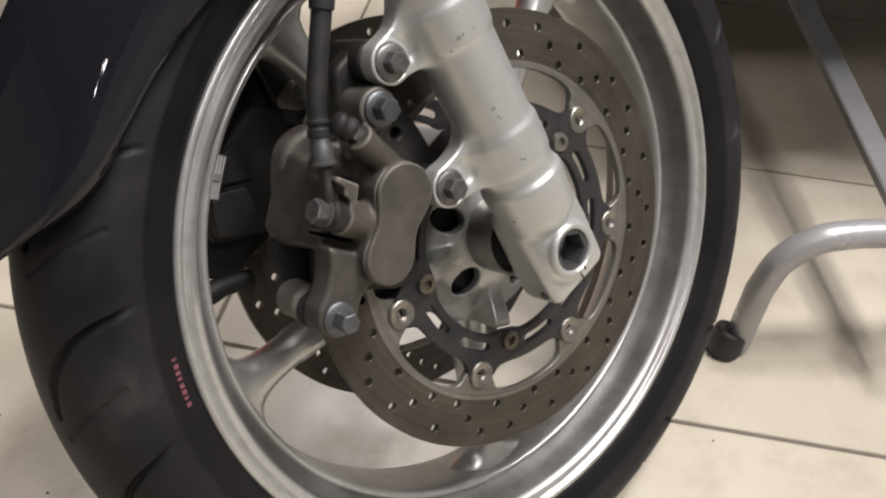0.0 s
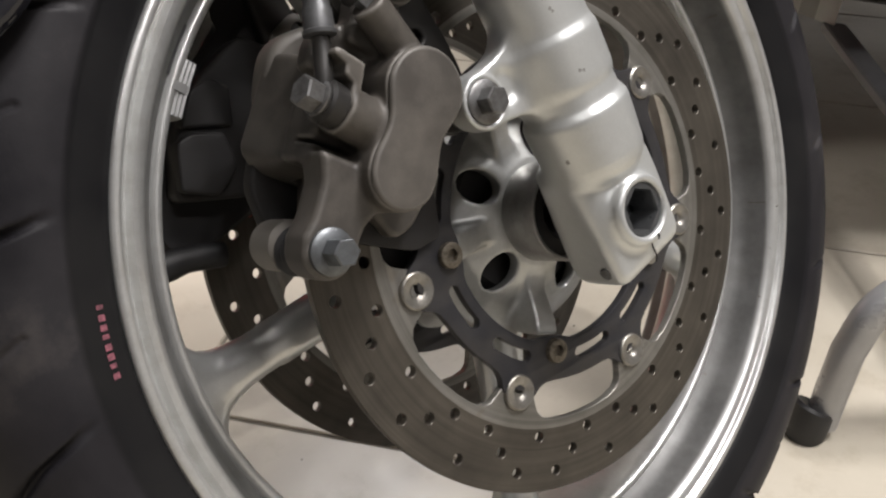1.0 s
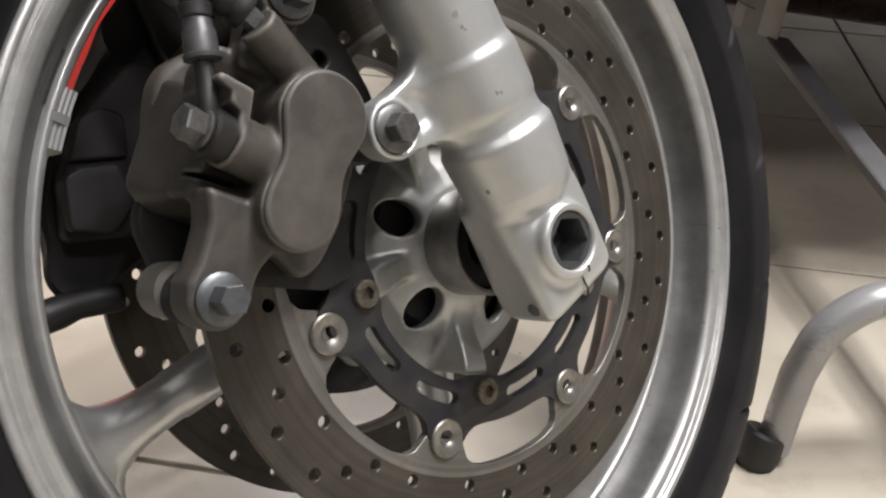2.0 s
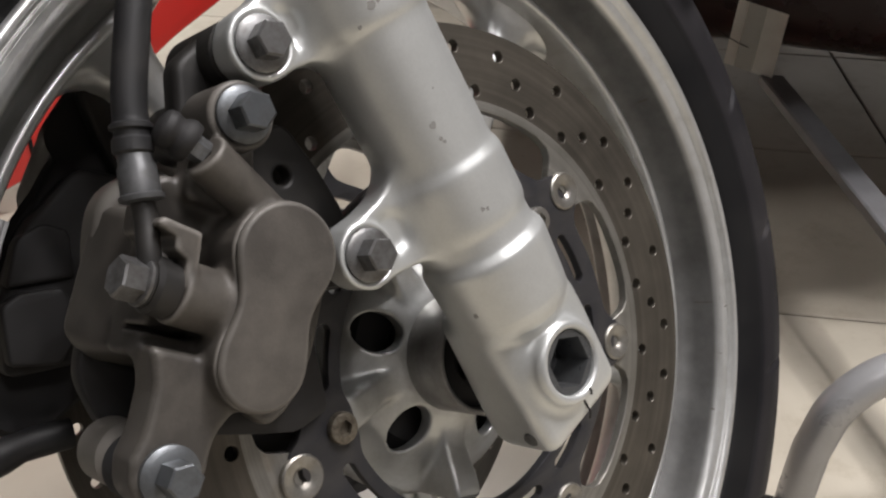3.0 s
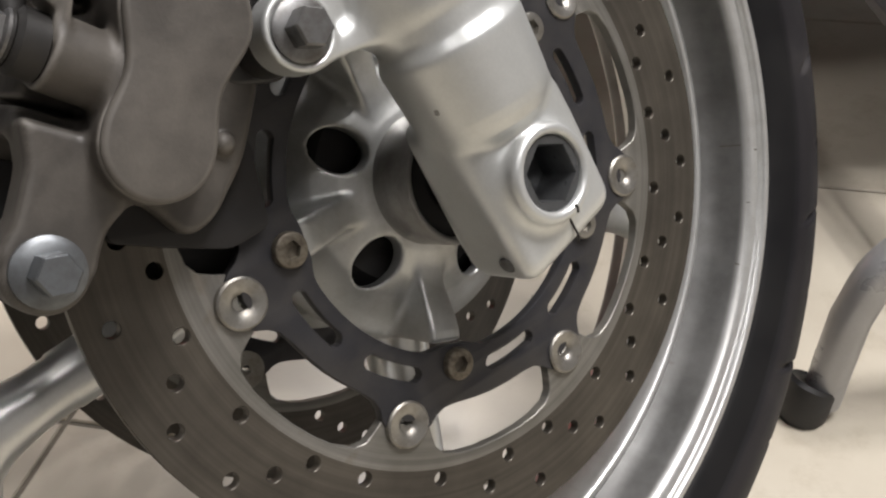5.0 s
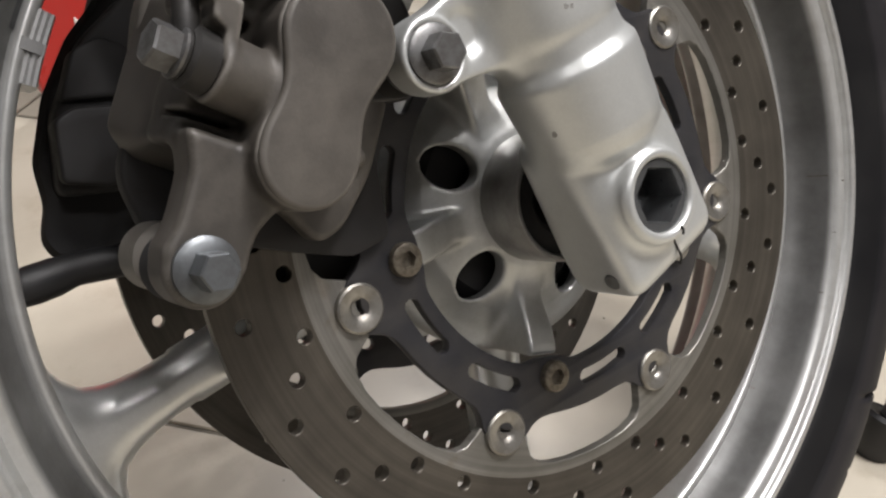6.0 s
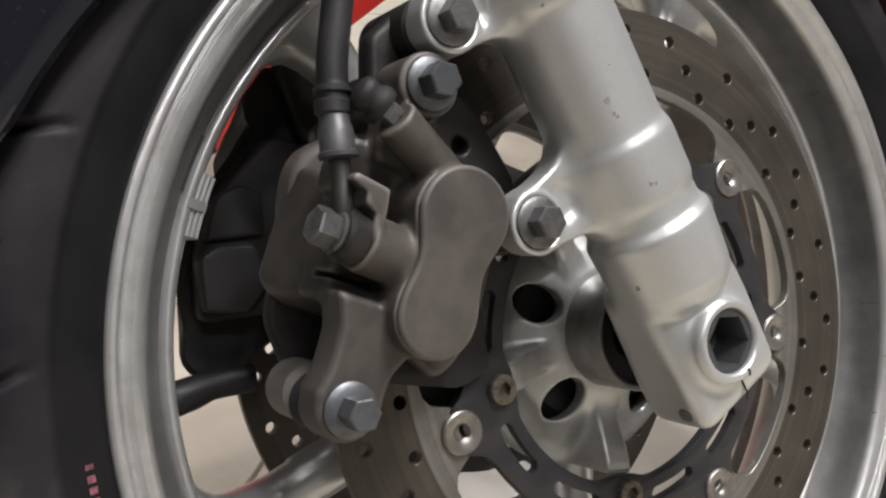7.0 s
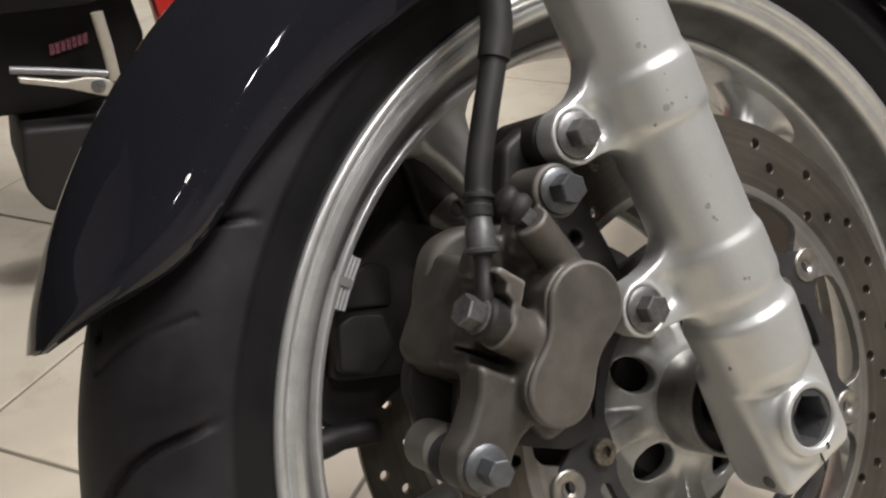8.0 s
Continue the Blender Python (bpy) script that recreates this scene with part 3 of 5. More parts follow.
def carrier_outlines(b0):
    outer = []
    for k in range(7):
        b = b0 + k * 360 / 7
        for d, r in ((-25.7, 0.0905), (-20, 0.0905), (-14, 0.0907), (-10.5, 0.0918), (-8.2, 0.0945), (-6.6, 0.0985), (-5.0, 0.1008), (-4.2, 0.0995), (-3.2, 0.0960), (0, 0.0972),
                     (3.2, 0.0960), (4.2, 0.0995), (5.0, 0.1008), (6.6, 0.0985), (8.2, 0.0945), (10.5, 0.0918), (14, 0.0907), (20, 0.0905)):
            outer.append(polar(r, b + d))
    inner = [polar(0.0700 - 0.0030 * math.exp(-((((2 * k - BOLT0 + 36) % 72) - 36) / 9.0) ** 4), 2 * k) for k in range(180)]
    slots = []
    for k in range(5):
        for c in (21.0, 49.8):
            a = BOLT0 + 72 * k + c
            slot = [polar(0.0818, a + d) for d in (-8.2, -4, 0, 4, 8.2)] + [polar(0.0806, a + 9.4), polar(0.0788, a + 9.9), polar(0.0770, a + 9.4)]
            slot += [polar(0.0758, a + d) for d in (8.2, 4, 0, -4, -8.2)] + [polar(0.0770, a - 9.4), polar(0.0788, a - 9.9), polar(0.0806, a - 9.4)]
            slots.append(slot)
    return [outer, inner] + slots


me_button = clean(turned([(0.0026, 0.0030), (0.0029, -0.0030), (0.0036, -0.0036), (0.0052, -0.0046), (0.0086, -0.0052), (0.0094, -0.0046), (0.0096, -0.0030), (0.0096, 0.0030)], 32, True))
me_bolt = clean(socket_bolt((0, 0, 0), (0, -1, 0), 0.0067, 0.0034, 0.0035, 0.0028))
me_bolt_steel = me_bolt.copy()
for side in (-1, 1):
    yc, b0 = side * DISC_Y, BUTTON0 if side < 0 else FAR_BUTTON0
    disc = obj("brake_disc", clean(plate(disc_outlines(side), -DISC_T / 2, DISC_T / 2, 0.0003, 0)), DISC, motorcycle, "drilled floating brake disc with brownish pad film", 30)
    disc.location.y = yc
    ca = obj("disc_carrier", clean(plate(carrier_outlines(b0), -0.0026, 0.0026, 0.0005, 1)), CARRIER, disc, "black slotted disc carrier", 30)
    ca.location.y = side * 0.0012
    for k in range(7):
        b = obj("disc_button", me_button, BUTTON, disc, "steel floating button", 30)
        x, z = polar(0.0980, b0 + k * 360 / 7)
        b.matrix_local = pose(x, 0, z, 0, 37 * k, 0) if side < 0 else pose(x, 0, z, 180, 37 * k, 0)
    for k in range(5):
        rusty = k in (0, 1)
        b = obj("disc_bolt", me_bolt if rusty else me_bolt_steel, RUSTY if rusty else BUTTON, disc, "rusty socket bolt" if rusty else "")
        x, z = polar(0.0745, BOLT0 + 72 * k)
        b.matrix_local = pose(x, -0.0038, z, 0, 20 * k, 0) if side < 0 else pose(x, 0.0038, z, 180, 0, 0)


# ---- fork leg ----
FT = radians(13.62)
FU, FV, FC = Vector((-math.sin(FT), 0, math.cos(FT))), Vector((math.cos(FT), 0, math.sin(FT))), Vector((0.0016, -0.1070, 0))


def fork_point(h, v, y):
    return FC + FU * h + FV * v + Vector((0, y, 0))


def fork_axes(x, z):
    """Height along the leg and offset across it of a place in the wheel's plane."""
    d = Vector((x, 0, z)) - Vector((FC.x, 0, FC.z))
    return d.dot(FU), d.dot(FV)


UPBOLT, FORKBOLT, CALBOLT, LOWBOLT = (-0.0800, 0.1497), (-0.0652, 0.0697), (-0.0955, 0.1292), (-0.1575, 0.0314)
EAR_Y = -0.1105


def fork_radius(h):
    return np.interp(h, [-0.05, 0.014, 0.0185, 0.0235, 0.0275, 0.0310, 0.0400, 0.0505, 0.0535, 0.0555, 0.0595, 0.0615, 0.0660, 0.0675, 0.0695, 0.0720, 0.0895, 0.0918, 0.0960, 0.0985, 0.1485, 0.1510, 0.1535, 0.1560, 0.1730, 0.1755, 0.1795, 0.1815, 0.3],
                     [0.008, 0.010, 0.0170, 0.0222, 0.0244, 0.0253, 0.0259, 0.0265, 0.0267, 0.0265, 0.0243, 0.0239, 0.0237, 0.0241, 0.0248, 0.0251, 0.0252, 0.0250, 0.0235, 0.0232, 0.0233, 0.0236, 0.0248, 0.0252, 0.0255, 0.0253, 0.0240, 0.0238, 0.0240])


def fork_field(v, y, h):
    """The lower leg: a stepped tube with two clamp bands, a squared foot with the axle boss, and two mounting ears."""
    rad = fork_radius(h)
    leg = (np.hypot(v, y) - rad) * 0.93
    leg = np.maximum(leg, 0.012 - h)
    # squared foot: a broad round between its front and its rear side, its underside sloping
    rear = -(v - np.interp(h, [-0.03, -0.01, 0.03, 0.06], [-0.0258, -0.0262, -0.0245, -0.0225]))
    foot = soft_both(rear, -(y + 0.0142), np.interp(h, [-0.032, -0.005, 0.025], [0.0055, 0.0085, 0.021]))
    foot = soft_both(foot, v - np.interp(h, [-0.03, 0.01, 0.033, 0.06], [0.0228, 0.0237, 0.0228, 0.0200]), 0.0040)
    foot = soft_both(foot, -(h + 0.0308 - v * 0.06), 0.0100)
    foot = soft_both(foot, np.maximum(h - 0.0330, y - 0.0240), 0.012)
    body = soft_union(leg, foot, 0.0035)
    h_ax, v_ax = fork_axes(0, 0)
    off = np.hypot(v - v_ax, h - h_ax)
    boss = slab_of(off - 0.0178, y, -0.0192, 0.010, 0.0016)
    body = soft_union(body, boss, 0.0050)
    lip = np.hypot(off - 0.0153, y + 0.0192) - 0.0019
    body = soft_union(body, lip, 0.0015)
    for bolt, top, low, back in ((FORKBOLT, 0.1010, 0.0665, 0.014), (UPBOLT, 0.1860, 0.1500, 0.014)):
        hb, vb = fork_axes(*bolt)
        ye = EAR_Y - FC.y
        round_eye = np.hypot(v - vb, h - hb) - 0.0121
        up, dn = np.array([top - hb, -0.0215 - vb]), np.array([low - hb, -0.0215 - vb])
        up_side, dn_side = math.atan2(up[1], up[0]) - 1.18, math.atan2(dn[1], dn[0]) + 1.25
        a = (vb + 0.0117 * math.sin(up_side), hb + 0.0117 * math.cos(up_side))
        b = (vb + 0.0117 * math.sin(dn_side), hb + 0.0117 * math.cos(dn_side))
        mid = (0.45 * a[0] + 0.55 * -0.0215, 0.62 * a[1] + 0.38 * top)
        web = far_from_polygon(v, h, [(vb, hb), a, mid, (-0.0225, top), (-0.012, top - 0.006), (-0.012, low), (-0.0225, low), b])
        ear = slab_of(soft_union(round_eye, web, 0.004), y, ye + 0.0006, ye + back, 0.0016)
        # the web is hollowed in front
        hollow = slab_of(np.hypot((v - (0.45 * vb - 0.0128)) / 1.3, h - (hb + 0.0010)) - 0.0058, y, ye - 0.02, ye + 0.0022, 0.002)
        ear = soft_cut(ear, hollow, 0.006)
        body = soft_union(body, ear, 0.0090)
        eye = slab_of(round_eye, y, ye, ye + 0.012, 0.0012)
        body = soft_union(body, eye, 0.0015)
        body = np.maximum(body, -slab_of(np.hypot(v - vb, h - hb) - 0.0104, y, ye - 0.02, ye + 0.0012, 0.0002))
    return np.maximum(body, 0.0133 - off)


fork_place = Matrix(((FV.x, 0, FU.x, FC.x), (0, 1, 0, FC.y), (FV.z, 0, FU.z, FC.z), (0, 0, 0, 1)))
fork_leg = obj("fork_leg", skinned(fork_field, (-0.066, -0.031, -0.037), (0.032, 0.031, 0.235), 0.00085, fork_place), SILVER, motorcycle, "scuffed silver-painted lower fork leg", 0)
fork_leg.data.shade_smooth()
part("fork_tube", rod(fork_point(0.2300, 0, 0), fork_point(0.4200, 0, 0), 0.0237, 48, 0.001), SILVER, fork_leg)
# hollow axle
bm = bmesh.new()
loops, n = [], 48
for r, y, hexed in ((0.0135, -0.1190, 0), (0.0134, -0.1254, 0), (0.0127, -0.1260, 0), (0.0108, -0.1260, 1), (0.0104, -0.1252, 1), (0.0103, -0.1090, 1)):
    lp = []
    for k in range(n):
        t = 360 * k / n
        rr = r * (math.cos(radians(30)) / math.cos(radians((t + 30) % 60 - 30)) if hexed else 1) * (1.06 if hexed else 1)
        lp.append(Vector((*polar(rr, t + 12), 0)).xzy + Vector((0, y, 0)))
    loops.append(lp)
rings(bm, loops, cap0=False)
part("axle", bm, AXLE, fork_leg, "dark steel hollow axle with hexagon socket")
part("axle_spacer", turned([(0.0139, -0.1190), (0.0139, -0.0760), (0.0120, -0.0750), (0.0120, -0.1195)], 40, True), AXLE, fork_leg)
# pinch slit across the boss lip and the foot, and the pinch bolt at the leg's lower corner
part("pinch_slit", swept([(0.0046, -0.1280, -0.0132), (0.0052, -0.1284, -0.0146), (0.0057, -0.1272, -0.0166)], 0.00045, 8), BLACKPART, fork_leg)
part("pinch_slit", swept([(0.0062, -0.1214, -0.0192), (0.0082, -0.1213, -0.0264), (0.0088, -0.1196, -0.0296)], 0.00045, 8), BLACKPART, fork_leg)
part("pinch_bolt", rod(fork_point(-0.0210, -0.0200, -0.0036), fork_point(-0.0217, -0.0266, -0.0047), 0.0034, 20, 0.0004), FORKZINC, fork_leg, "dull flush pinch bolt")
for bolt in (UPBOLT, FORKBOLT):
    part("bracket_bolt", hex_bolt((bolt[0], EAR_Y + 0.0011, bolt[1]), (0, -1, 0), 0.0112, 0.0102, 0.0099, 0.0024, 12), FORKZINC, fork_leg, "zinc-plated hexagon flange bolt")

# ---- brake caliper ----
def inset_loft(poly, layers):
    """A block with one outline drawn in by the given amount at each y."""
    cx, cz = sum(p[0] for p in poly) / len(poly), sum(p[1] for p in poly) / len(poly)
    bm, loops = bmesh.new(), []
    for y, d in layers:
        lp = []
        for x, z in poly:
            v = Vector((x - cx, z - cz))
            v *= max(1 - d / v.length, 0.2)
            lp.append((cx + v.x, y, cz + v.y))
        loops.append(lp)
    rings(bm, loops)
    return bm


LOBE_A, LOBE_B = (-0.1003, 0.0819), (-0.1209, 0.0524)
CU, CW = (0.82, -0.572), (0.572, 0.82)


def cal(u, w):
    """The caliper's own axes: u across, w along its two pistons."""
    return (LOBE_B[0] + CU[0] * u + CW[0] * w, LOBE_B[1] + CU[1] * u + CW[1] * w)


def cal_axes(x, z):
    dx, dz = x - LOBE_B[0], z - LOBE_B[1]
    return CU[0] * dx + CU[1] * dz, CW[0] * dx + CW[1] * dz


def peanut(a, ra, b, rb, waist, n=22):
    """The outline of two lobes with a soft waist between them."""
    A, B = Vector(a), Vector(b)
    d = (B - A)
    L = d.length
    d.normalize()
    s = Vector((-d.y, d.x))
    sides = []
    for sg in (1, -1):
        line = []
        for k in range(n + 1):
            t = k / n
            w = ra * (1 - t) + rb * t - (min(ra, rb) - waist) * (math.sin(math.pi * t) ** 2)
            line.append(A + d * (L * t) + s * (sg * w))
        sides.append(line)
    th = math.atan2(s.y, s.x)
    cap_a = [A + ra * Vector((math.cos(th + math.pi * k / 16), math.sin(th + math.pi * k / 16))) for k in range(1, 16)]
    th2 = math.atan2(-s.y, -s.x)
    cap_b = [B + rb * Vector((math.cos(th2 + math.pi * k / 16), math.sin(th2 + math.pi * k / 16))) for k in range(1, 16)]
    line = sides[0][::-1] + cap_a + sides[1] + cap_b
    return [tuple(p) for p in line]


def caliper_field(u, y, w):
    """The cast body: a tapering block with a shelf and slot, the twin-piston housing, the hose and bleeder bosses and two arms."""
    def flat(points, r=0.002):
        return far_from_polygon(u, w, rounded(points, r))
    body = soft_both(-(u + 0.0415) * 0.977 - (y + 0.056) * 0.2155, ((u + 0.045) * -0.316 + (w - 0.0435) * 0.949) * 0.985 - (y + 0.056) * 0.17, 0.003)
    body = soft_both(body, -(w + 0.0078) * 0.985 - (y + 0.056) * 0.139, 0.003)
    body = soft_both(body, -(u + 0.0425) * 0.62 - (w + 0.001) * 0.785, 0.003)
    body = soft_both(body, -(y + 0.0905), 0.004)
    body = soft_both(body, np.maximum(u - 0.012, y + 0.047), 0.003)
    # sunk panel on the sloping side
    body = np.maximum(body, -slab_of(flat([(-0.060, 0.0055), (-0.060, 0.0365), (-0.0378, 0.0365), (-0.0378, 0.0055)]), y + (u + 0.0415) * 4.4, -0.0870, -0.0585, 0.001) * 0.22)
    side = -(u + 0.0415) * 0.977 - (y + 0.056) * 0.2155
    # shelf above the lower arm, pad behind the hose fitting, and the slot between them
    body = soft_union(body, soft_both(slab_of(flat([(-0.0480, -0.0030), (-0.0480, 0.0036), (-0.0060, 0.0036), (-0.0040, -0.0060)]), y + (u + 0.040) * 0.12, -0.0950, -0.080, 0.0022), side, 0.003), 0.0030)
    body = soft_union(body, soft_both(slab_of(flat([(-0.0480, 0.0054), (-0.0480, 0.0260), (-0.0300, 0.0300), (-0.0060, 0.0240), (-0.0060, 0.0054)], 0.003), y, -0.0945, -0.080, 0.0025), side, 0.003), 0.0040)
    body = soft_cut(body, slab_of(flat([(-0.0375, 0.0036), (-0.0375, 0.0052), (-0.0080, 0.0058), (-0.0080, 0.0040)], 0.0007), y, -0.13, -0.0860, 0.0006), 0.0010)
    # web under the bleeder boss, and the shaded pocket beside it
    body = soft_union(body, slab_of(flat([(-0.0420, 0.0330), (-0.0432, 0.0431), (-0.0405, 0.0510), (-0.0370, 0.0548), (-0.0270, 0.0555), (-0.0060, 0.0430), (-0.0060, 0.0300)], 0.003), y, -0.0930, -0.080, 0.003), 0.0050)
    body = soft_cut(body, slab_of(flat([(-0.0300, 0.0315), (-0.0290, 0.0365), (-0.0130, 0.0400), (-0.0120, 0.0345)], 0.002), y, -0.13, -0.0840, 0.002), 0.0030)
    # piston housing and the part behind it that reaches over the disc
    body = soft_union(body, slab_of(flat([(0.0150, -0.0150), (0.0260, -0.0210), (0.0335, -0.0130), (0.0385, 0.0080), (0.0380, 0.0350), (0.0310, 0.0480), (0.0080, 0.0520), (-0.0100, 0.0300), (-0.0080, -0.0060)], 0.006), y, -0.0825, -0.0715, 0.0030), 0.0040)
    body = soft_union(body, slab_of(far_from_polygon(u, w, peanut((0, 0.0360), 0.0185, (0, 0), 0.0157, 0.0124)), y, -0.1166, -0.0740, 0.0012), 0.0045)
    body = soft_union(body, np.hypot(np.hypot(u - 0.0300, w - 0.0110), np.maximum(np.abs(y + 0.0825) - 0.0004, 0)) - 0.0036, 0.0012)
    # hose boss with its stop tab
    body = soft_union(body, bar_of(u, y, w, (-0.0060, -0.1050, 0.0160), (-0.0318, -0.1085, 0.0170), 0.0106, 0.0012), 0.0035)
    body = soft_union(body, slab_of(flat([(-0.0330, 0.0090), (-0.0330, 0.0250), (-0.0080, 0.0250), (-0.0080, 0.0090)], 0.003), y, -0.1030, -0.085, 0.003), 0.0040)
    body = soft_union(body, slab_of(flat([(-0.0440, 0.0345), (-0.0425, 0.0372), (-0.0292, 0.0356), (-0.0270, 0.0175), (-0.0316, 0.0175), (-0.0322, 0.0262), (-0.0366, 0.0284), (-0.0374, 0.0322)], 0.0008), y, -0.1175, -0.1045, 0.0012), 0.0015)
    # bleeder boss
    body = soft_union(body, bar_of(u, y, w, (0.0070, -0.1050, 0.0435), (-0.0332, -0.1122, 0.0603), 0.0079, 0.0010), 0.0018)
    body = soft_union(body, slab_of(flat([(-0.0310, 0.0550), (-0.0270, 0.0590), (-0.0020, 0.0500), (-0.0060, 0.0420)], 0.003), y, -0.1000, -0.0820, 0.003), 0.0030)
    # the two arms
    cu_, cw_ = cal_axes(*CALBOLT)
    lu_, lw_ = cal_axes(*LOWBOLT)
    arm = flat([(-0.0335, 0.0740), (-0.0300, 0.0480), (-0.0040, 0.0480), (-0.0112, 0.0740)], 0.003)
    body = soft_union(body, slab_of(arm, y, -0.0985, -0.0850, 0.0025), 0.0030)
    body = soft_union(body, slab_of(np.hypot(u - cu_, w - cw_) - 0.0118, y, -0.1105, -0.0860, 0.0018), 0.0030)
    arm = soft_union(np.hypot(u - lu_, w - lw_) - 0.0117, flat([(-0.0335, -0.0005), (-0.0288, -0.0125), (-0.0286, -0.0250), (-0.0297, -0.0370), (-0.0063, -0.0370), (-0.0050, -0.0240), (-0.0010, -0.0165), (0.0020, -0.0060), (-0.0080, -0.0005)], 0.003), 0.004)
    body = soft_union(body, slab_of(arm, y, -0.1085, -0.0890, 0.0030), 0.0030)
    # room for the disc
    hu, hw = cal_axes(0, 0)
    return np.maximum(body, -slab_of(np.hypot(u - hu, w - hw) - 0.1515, y, -0.0665, -0.0575, 0.0005))


cal_place = Matrix(((CU[0], 0, CW[0], LOBE_B[0]), (0, 1, 0, 0), (CU[1], 0, CW[1], LOBE_B[1]), (0, 0, 0, 1)))
caliper = obj("brake_caliper", skinned(caliper_field, (-0.052, -0.120, -0.053), (0.048, -0.044, 0.091), 0.0008, cal_place), CALIPER, motorcycle, "dusty grey-brown two-piston brake caliper", 0)
caliper.data.shade_smooth()
part("piston_cover", plate([peanut(LOBE_A, 0.0181, LOBE_B, 0.0154, 0.0121)], -0.1200, -0.1160, 0.0020, 5), CALIPER, caliper, "smooth grey-brown figure-eight piston cover")
# paint rubbed off along the cover's rim
RUBBED = worn("rubbed_bare_edge", (0.42, 0.40, 0.37), (0.22, 0.20, 0.17), 0.45, 0.4, blotch=300)
for a0, a1, w in ((96, 124, 0.0003), (128, 137, 0.00025), (176, 183, 0.0003)):
    part("rubbed_edge", turned([(0.0169 - w, -0.11975), (0.0169 + w, -0.11965), (0.0169 + w, -0.1192), (0.0169 - w, -0.1192)], 10, True, a0=a0, a1=a1, axis=Matrix.Translation((LOBE_A[0], 0, LOBE_A[1]))), RUBBED, caliper, "bare rubbed edge")
# slide pins
part("slide_pin_bolt", hex_bolt((LOWBOLT[0], -0.1084, LOWBOLT[1]), (0, -1, 0), 0.0102, 0.0140, 0.0097, 0.0034, 18), PINZINC, caliper, "blue-grey zinc hexagon flange bolt")
part("slide_pin_boot", turned([(0.0100, -0.0900), (0.0108, -0.0880), (0.0096, -0.0850), (0.0108, -0.0820), (0.0096, -0.0790), (0.0100, -0.0770)], 32, axis=Matrix.Translation((LOWBOLT[0] - 0.001, 0, LOWBOLT[1]))), RUBBER, caliper, "black rubber bellows boot")
part("slide_pin_sleeve", rod((LOWBOLT[0] - 0.0005, -0.0800, LOWBOLT[1] + 0.002), (LOWBOLT[0] - 0.0005, -0.0560, LOWBOLT[1] + 0.002), 0.0113, 32, 0.0025), CALIPER, caliper)
part("slide_pin_bolt", hex_bolt((CALBOLT[0], -0.1104, CALBOLT[1]), (0, -1, 0), 0.0112, 0.0120, 0.0097, 0.0028, 5), STEELBLUE, caliper, "grey zinc hexagon flange bolt")
# bleeder nipple under its cap
part("bleeder_valve", rod((-0.1130, -0.1122, 0.1204), (-0.1170, -0.1120, 0.1256), 0.0042, 6, 0.0006), ZINC, caliper, "zinc bleeder nipple")
part("bleeder_cap", swept(smooth_path([(-0.1163, -0.1120, 0.1248), (-0.1196, -0.1114, 0.1290), (-0.1222, -0.1106, 0.1318), (-0.1242, -0.1100, 0.1340)], 5), [r * 0.86 for r in (0.0076, 0.0081, 0.0083, 0.0082, 0.0076, 0.0066, 0.0067, 0.0073, 0.0076, 0.0074, 0.0073, 0.0073, 0.0068, 0.0061, 0.0049, 0.0027)], 24), BLACKPART, caliper, "black rubber bleeder cap")
# banjo fitting and its bolt at the hose boss
BJ = Vector((-0.81, -0.14, 0.56)).normalized()
bx, bz = cal(-0.0312, 0.0170)
bj = Vector((bx, -0.1085, bz))
part("banjo_eye", rod(bj, bj + BJ * 0.0092, 0.0092, 28, 0.0014), DARKPART, caliper, "dark coated banjo fitting")
part("banjo_washer", rod(bj + BJ * 0.0092, bj + BJ * 0.0106, 0.0078, 28, 0.0004), DARKPART, caliper)
part("banjo_bolt", hex_bolt(bj + BJ * 0.0104, BJ, 0.0118, 0.0088, 0.0076, 0.0015, 10), FORKZINC, caliper, "zinc hexagon banjo bolt")
# carrier bracket behind the fork ears, carrying the caliper
part("caliper_bracket", plate([hull(circle(*UPBOLT, 0.0122, 24) + circle(*CALBOLT, 0.0122, 24) + circle(-0.0945, 0.1475, 0.0078, 20))], -0.0858, -0.0735, 0.0035, 4), DARKPART, caliper, "dark dusty caliper bracket")
part("bracket_boss", rod((FORKBOLT[0], -0.0970, FORKBOLT[1]), (FORKBOLT[0], -0.0740, FORKBOLT[1]), 0.0115, 28, 0.002), DARKPART, caliper)
part("bracket_arm", plate([rounded([(-0.0920, 0.1200), (-0.0660, 0.1240), (-0.0570, 0.1010), (-0.0520, 0.0830), (-0.0600, 0.0560), (-0.0820, 0.0600), (-0.0900, 0.0900)], 0.006), circle(-0.0733, 0.1047, 0.0034, 18)], -0.0832, -0.0738, 0.0020, 3), DARKPART, caliper)
part("bracket_boss", rod((UPBOLT[0], -0.0975, UPBOLT[1]), (UPBOLT[0], -0.0560, UPBOLT[1]), 0.0126, 28, 0.002), DARKPART, caliper)
part("bracket_boss", rod((CALBOLT[0], -0.0870, CALBOLT[1]), (CALBOLT[0], -0.0520, CALBOLT[1]), 0.0115, 28, 0.002), DARKPART, caliper)
